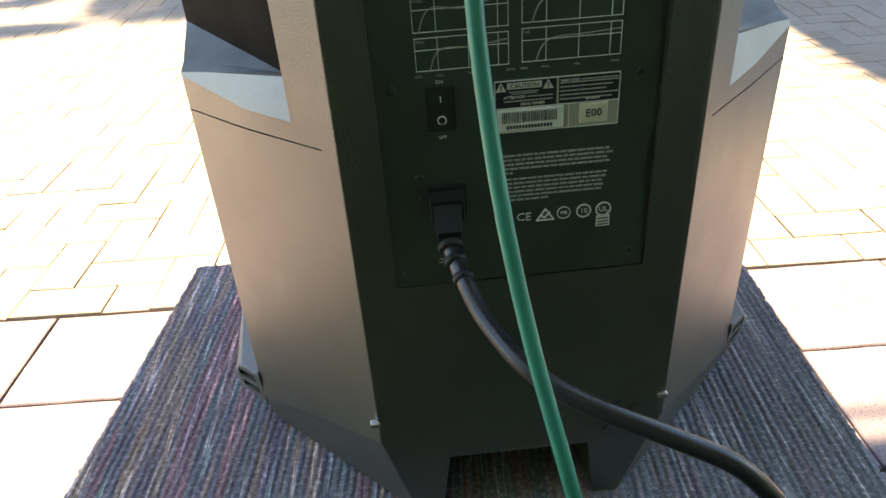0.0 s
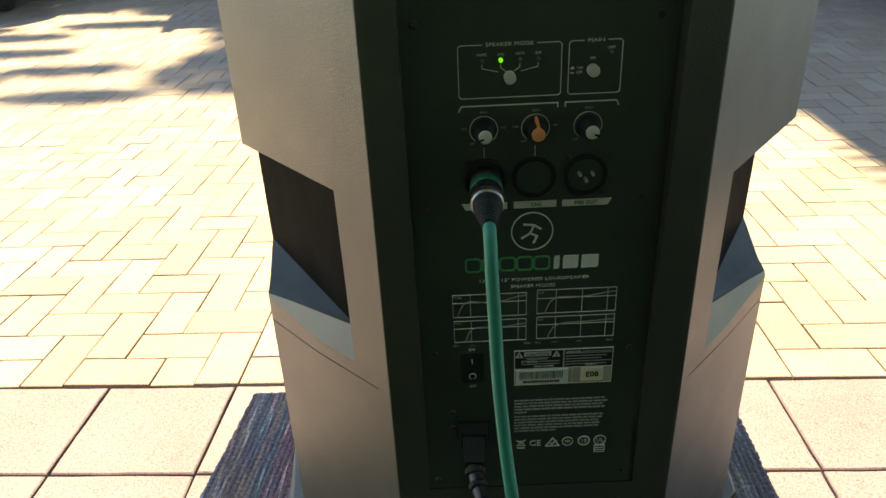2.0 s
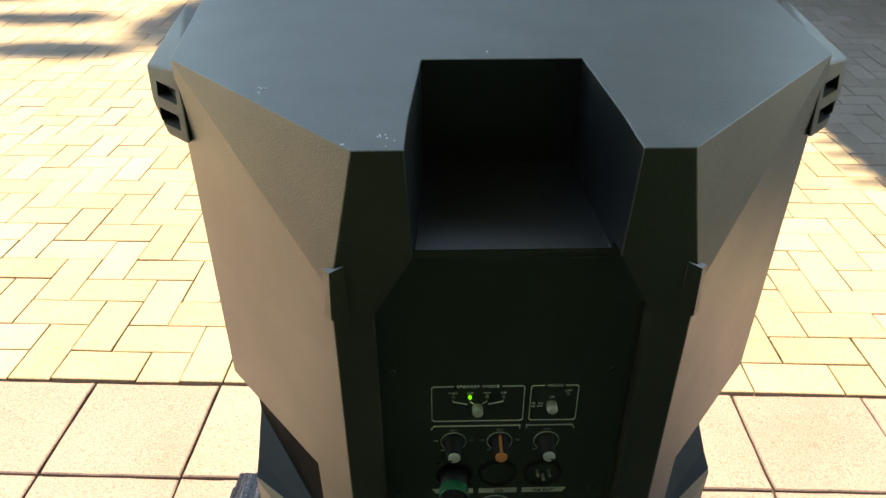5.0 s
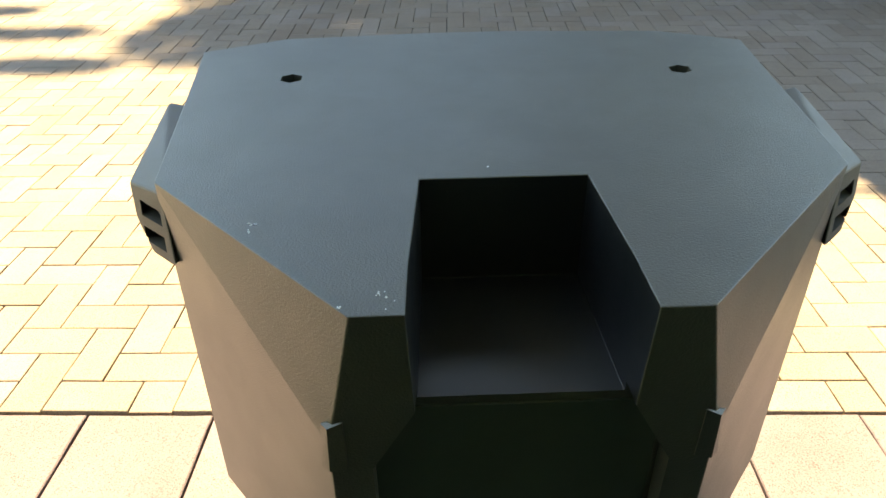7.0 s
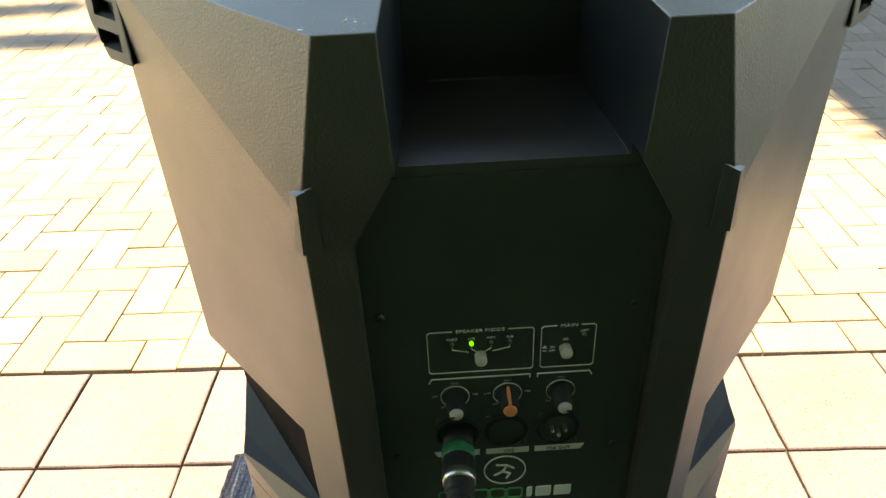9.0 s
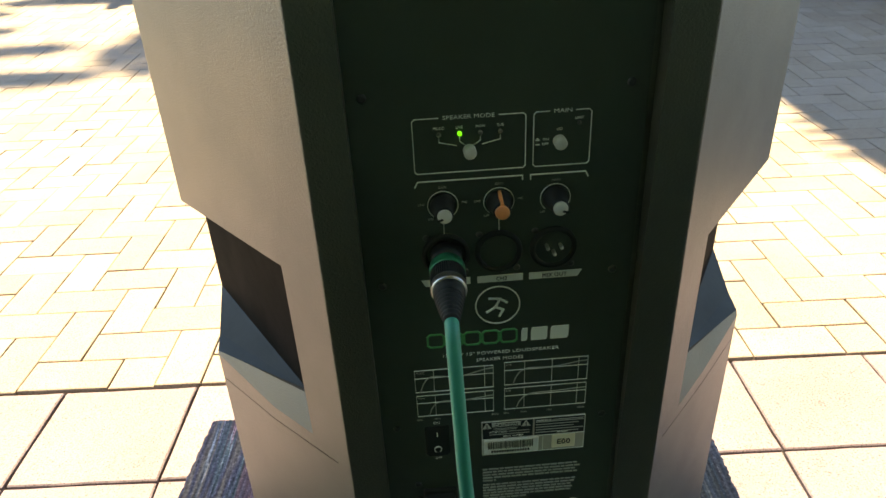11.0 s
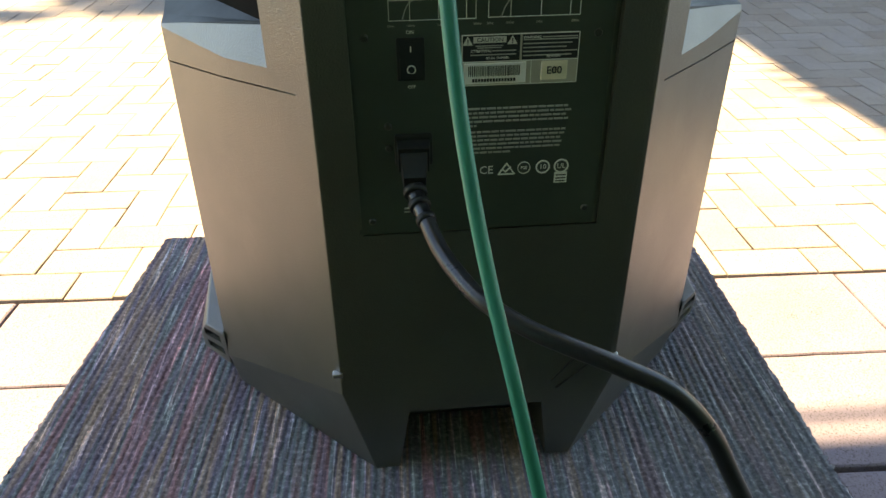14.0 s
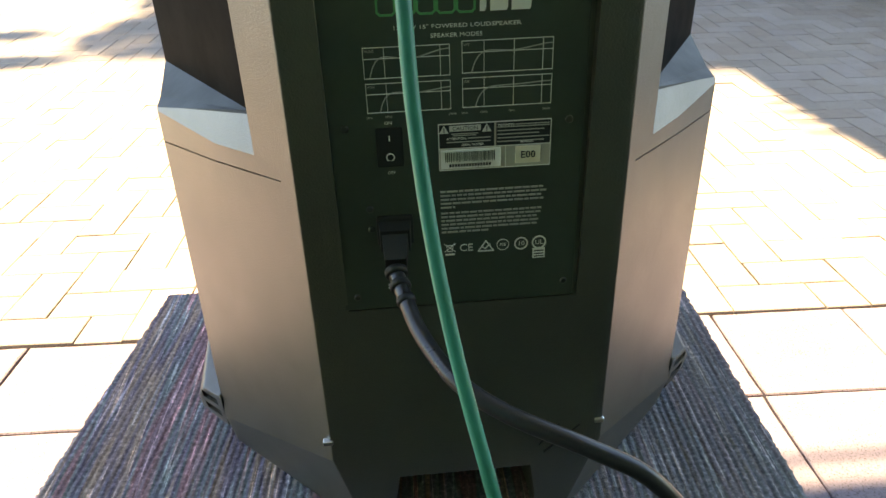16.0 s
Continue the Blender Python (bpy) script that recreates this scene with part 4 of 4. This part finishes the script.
def pickup():
    v = thing("parked_van", "white parked van with a silver rear bumper", "van", (-5.00, 6.62, 0))
    v.rotation_euler.z = radians(24)
    far_off(v)
    body = hull_bm([(x, y, z) for x, y, z in ((-0.86, 0.12, 0.50), (0.86, 0.12, 0.50), (-0.86, 4.6, 0.50), (0.86, 4.6, 0.50), (-0.86, 0.10, 1.05), (0.86, 0.10, 1.05), (-0.76, 0.30, 1.85), (0.76, 0.30, 1.85), (-0.76, 3.4, 1.85), (0.76, 3.4, 1.85), (-0.84, 4.7, 1.0), (0.84, 4.7, 1.0))])
    bmesh.ops.bevel(body, geom=list(body.edges), offset=0.05, segments=3, profile=0.5, affect="EDGES")
    part("body", body, CAR_WHITE, v)
    bump_ = hull_bm([(x, y, z) for x, y, z in ((-0.90, 0.06, 0.33), (0.90, 0.06, 0.33), (-0.90, 0.0, 0.52), (0.90, 0.0, 0.52), (-0.80, -0.08, 0.36), (0.80, -0.08, 0.36), (-0.80, -0.10, 0.50), (0.80, -0.10, 0.50), (-0.90, 0.30, 0.36), (0.90, 0.30, 0.36), (-0.90, 0.30, 0.52), (0.90, 0.30, 0.52))])
    bmesh.ops.bevel(bump_, geom=list(bump_.edges), offset=0.02, segments=2, profile=0.5, affect="EDGES")
    part("bumper", bump_, CAR_GREY, v, "silver rear bumper")
    part("number_plate", box_bm(0.20, 0.46, -0.118, -0.105, 0.375, 0.485, 0.004), WHITE, v, "white number plate")
    tagged(part("plate_print", bars_bm([(0.23 + 0.035 * k, 0.25 + 0.035 * k, 0.40, 0.46) for k in range(6)], -0.117, -0.121), INK, v), kind="stuff")
    part("reflector", box_bm(0.54, 0.66, -0.112, -0.10, 0.39, 0.47, 0.006), DARK_STEEL, v, "dark step pad")
    for x in (-0.62, 0.34):
        for y in (0.62, 3.6):
            w = part("wheel", lathe_bm([(0.20, -0.09), (0.31, -0.085), (0.33, -0.05), (0.33, 0.05), (0.31, 0.085), (0.20, 0.09)], 32, "z"), TYRE, v, "", True)
            w.matrix_basis = pose(x, y, 0.33, 0, 90, 0)


def shade_tree(name, x, y, crown, leaves, size, seed, tall):
    t = thing(name, "unseen tall leafy tree added to shade the yard", "tree", (x, y, fall(y)))
    rng = random.Random(seed)
    trunk = tube_bm(spline([(0, 0, 0), (0.05, 0.02, 1.5), (-0.05, 0.05, tall * 0.58), (0.05, 0, tall)], 6), lambda f: 0.24 - 0.15 * f, 14)
    for c, r in crown[:12]:
        tube_bm(spline([(0.0, 0.0, tall * rng.uniform(0.58, 0.88)), (c[0] * 0.5, c[1] * 0.5, c[2] * 0.5 + tall * 0.45), c], 5), lambda f: 0.06 - 0.05 * f, 8, trunk)
    part("trunk", trunk, BARK, t, "", True)
    tagged(part("crown", leaf_cloud(rng, crown, leaves, size), LEAF, t), kind="stuff")


table()
rug()
loudspeaker()
audio_cable()
power_cord()
wheelie_bin("recycling_bin", 4.02, 6.42, BIN_BLUE, "bright blue plastic wheeled recycling bin", -82)
wheelie_bin("garden_waste_bin", 4.06, 5.70, BIN_GREEN, "dull green plastic wheeled waste bin", -86)
wheelie_bin("rubbish_bin", 4.02, 5.02, BIN_DARK, "dark grey green wheeled rubbish bin", -90)
garden_urn()
hedge()
pickup()

# house wall with a white corner post, at the far side of the yard
far_off(tagged(part("wall_north", box_bm(-3.02, 3.95, 7.78, 8.0, 0.0, 4.4), NAVY), "slate blue painted house wall", "wall", kind="structure"))
far_off(tagged(part("trim", box_bm(-3.12, -3.00, 7.66, 7.775, 0.12, 4.4, 0.008), WHITE), "white painted corner post", "trim", kind="structure"))
# Added backdrop that keeps bright ground and sky from showing through the hedge.
far_off(tagged(part("wall_northwest", box_bm(-11.0, -3.125, 9.05, 9.2, 0.0, 2.4), mottled("dark_green_backdrop", (0.03, 0.045, 0.035), (0.05, 0.07, 0.05), 5.0)), "added dark green backdrop behind the hedge", "fence", kind="structure"))
far_off(tagged(part("wall_northeast", box_bm(3.955, 9.0, 10.5, 10.7, 0.0, 3.2), WALL), "grey rendered wall at the end of the yard", "wall", kind="structure"))
far_off(tagged(part("wall_east", box_bm(4.75, 4.95, 2.2, 10.495, 0.0, 2.0), WALL), "grey rendered boundary wall", "wall", kind="structure"))

# unseen shelter over the table; its walls and floor added to shape light
EAVE_Z = 4.6
EAVE_Y = yard(0, 0.585).y + (EAVE_Z - yard(0, 0.585).z) / math.tan(radians(SUN_ELEV)) * math.cos(radians(SUN_AZ))
tagged(part("ceiling", box_bm(-1.25, 1.75, -4.2, EAVE_Y, EAVE_Z, EAVE_Z + 0.12), BOUNCE_BOARDS), "unseen roof placed to cast the porch shadow", "ceiling", kind="structure")
# Unseen bar, added only for the narrow shadow line beside the eave's.
tagged(part("trim", box_bm(-1.25, 1.75, EAVE_Y + 0.055, EAVE_Y + 0.085, EAVE_Z + 0.0, EAVE_Z + 0.03), CEIL), "unseen rail added to cast a thin shadow line", "trim", kind="structure")
tagged(part("wall_south", box_bm(-1.45, 1.95, -4.4, -4.2, 0.0, EAVE_Z), BOUNCE_BOARDS), "added green wall behind the view, shaping bounced light", "wall", kind="structure")
tagged(part("floor", box_bm(-1.25, 1.75, -4.2, 0.150, -0.02, 0.0), DARK_FLOOR), "added dark floor that holds back reflected light", "floor", kind="structure")
tagged(part("wall_west", box_bm(-1.45, -1.25, -4.2, -0.42, 0.0, EAVE_Z), BOUNCE_BOARDS), "added green side wall that holds back side light", "wall", kind="structure")
tagged(part("wall_southeast", box_bm(1.75, 1.95, -4.2, -0.42, 0.0, EAVE_Z), BOUNCE_BOARDS), "added green side wall that holds back side light", "wall", kind="structure")


# unseen roof added to shade the east side, its edge slats casting stripes
def shade_box(x0, x1, y0, y1, z):
    (ax, ay, az), (bx, by, bz) = yard(x0, y0), yard(x1, y1)
    dx, dy = SUN_DIR.x / SUN_DIR.z, SUN_DIR.y / SUN_DIR.z
    return box_bm(ax + dx * (z - az), bx + dx * (z - bz), ay + dy * (z - az), by + dy * (z - bz), z, z + 0.03)


shade_roof = tagged(part("roof", shade_box(2.0, 5.4, 0.4, 7.4, 7.0), CEIL), "unseen roof added to shade the yard's east side", "roof", kind="structure")
for k in range(4):
    part("shade_slat", shade_box(1.72, 2.0, 2.42 + 0.13 * k, 2.46 + 0.13 * k, 7.0), CEIL, shade_roof)


# ---- unseen trees, added so that their shade falls on the yard ----
def toward_sun(x, y, z):
    """The place at height z whose shadow falls on (x, y)."""
    spot = yard(x, y)
    k = (z - spot.z) / SUN_DIR.z
    return (spot.x + SUN_DIR.x * k, spot.y + SUN_DIR.y * k, z)


rng = random.Random(3)
TREE = (3.2, 15.0)
crown = []
for gx, gy in [(x, y) for x in (-1.5, -0.6, 0.3, 1.2, 2.1, 3.0, 3.9, 4.8) for y in (3.75, 4.6, 5.5, 6.4, 7.3, 8.2)]:
    if gx < 0.0 and gy < 4.5:
        continue
    px, py, pz = toward_sun(gx + rng.uniform(-0.15, 0.15), gy + rng.uniform(-0.12, 0.12), rng.uniform(17.0, 19.0))
    crown.append(((px - TREE[0], py - TREE[1], pz), (0.85, 0.75, 0.60)))
shade_tree("tree", *TREE, crown, 42000, 0.19, 5, 16.5)
crown = []
LEFT = (-6.4, 14.0)
for _ in range(70):
    gx, gy = rng.uniform(-6.5, -1.8), rng.uniform(4.0, 8.4)
    if gy < 6.7 and rng.random() < 0.45:
        continue
    px, py, pz = toward_sun(gx, gy, rng.uniform(13.6, 15.0))
    crown.append(((px - LEFT[0], py - LEFT[1], pz), (0.65, 0.16, 0.25)))
for gx in np.arange(-7.0, -1.6, 0.6):
    for gy in (7.2, 7.9, 8.6):
        px, py, pz = toward_sun(gx, gy, 14.0)
        crown.append(((px - LEFT[0], py - LEFT[1], pz), (0.6, 0.45, 0.35)))
shade_tree("tree", *LEFT, crown, 24000, 0.15, 6, 13.0)


# ---- paving pieces ----
def worn_slab(seed):
    """A square slab whose edges wander and are chipped here and there."""
    r = random.Random(seed)
    w, d, n = SX / 2 - 0.0036, SY / 2 - 0.0036, 5
    outline = []
    for (ax, ay), (bx, by) in (((-w, -d), (w, -d)), ((w, -d), (w, d)), ((w, d), (-w, d)), ((-w, d), (-w, -d))):
        for k in range(n):
            f = (k + (r.uniform(-0.25, 0.25) if k else 0)) / n
            s = 1 - r.choice((0.0, 0.002, 0.005, 0.008, 0.014))
            outline.append(((ax + (bx - ax) * f) * s, (ay + (by - ay) * f) * s))
    bm = bmesh.new()
    rings = [[bm.verts.new((x * s, y * s, z)) for x, y in outline] for s, z in ((1.0, -0.03), (1.0, -0.004), (0.982, 0.0))]
    for p, q in zip(rings, rings[1:]):
        for k in range(len(outline)):
            m = (k + 1) % len(outline)
            bm.faces.new((p[k], p[m], q[m], q[k]))
    bm.faces.new(rings[2])
    me = bpy.data.meshes.new("slab")
    bm.to_mesh(me)
    bm.free()
    me.materials.append(SLAB)
    return me


slab_meshes = [worn_slab(k) for k in range(7)]
for iy in range(0, 3):
    for ix in range(-11, 11):
        y = EDGE_Y - SY * (iy + 0.5)
        x = SX0 + SX * (ix + 0.5)
        if abs(x) > 3.5:
            continue
        ob = new("slab", rng.choice(slab_meshes))
        ob.parent = pavement
        ob.matrix_basis = pose(x + rng.uniform(-0.003, 0.003), y + rng.uniform(-0.002, 0.002), fall(y) + rng.uniform(-0.002, 0.0015), rng.uniform(-0.25, 0.25) - math.degrees(SLOPE), rng.uniform(-0.25, 0.25), rng.uniform(-0.5, 0.5))

GAPS = (0.0030, 0.0044, 0.0064)
mesh_h = [paver_mesh("brick", 2 * U, U, gap, 0.0026, BRICK) for gap in GAPS]
mesh_v = [paver_mesh("brick", U, 2 * U, gap, 0.0026, BRICK) for gap in GAPS]
far = bmesh.new()
near = 0
for i in range(-58, 32):
    for j in range(-4, 66):
        k = (i - j) % 4
        if k not in (0, 3):
            continue
        w, d = (2 * U, U) if k == 0 else (U, 2 * U)
        x0, y0 = AX + i * U, AY + j * U
        cx, cy = x0 + w / 2, y0 + d / 2
        if y0 + d < EDGE_Y + 0.03:
            continue
        jz, ta, tb = rng.uniform(-0.0018, 0.0012), rng.uniform(-0.006, 0.006), rng.uniform(-0.006, 0.006)
        whole = y0 > EDGE_Y - 0.002
        lean = tb - (SLOPE if cy < LEVEL_Y else 0)
        if whole and cy < 3.2 and (0.55 < cx < 2.4 or -2.4 < cx < -0.6) and near < 300:
            near += 1
            ob = new("brick", rng.choice(mesh_h if k == 0 else mesh_v))
            ob.parent = pavement
            ob.matrix_basis = pose(cx, cy, fall(cy) + jz, math.degrees(lean), math.degrees(-ta), rng.uniform(-0.7, 0.7))
        else:
            y1 = max(y0, EDGE_Y + 0.004)
            paver_into(far, x0, x0 + w, y1, y0 + d, rng.choice(GAPS), 0.0026, jz + fall((y1 + y0 + d) / 2), 0.03, (ta, lean))
tagged(part("far_pavers", far, BRICK_FAR, pavement), kind="stuff")
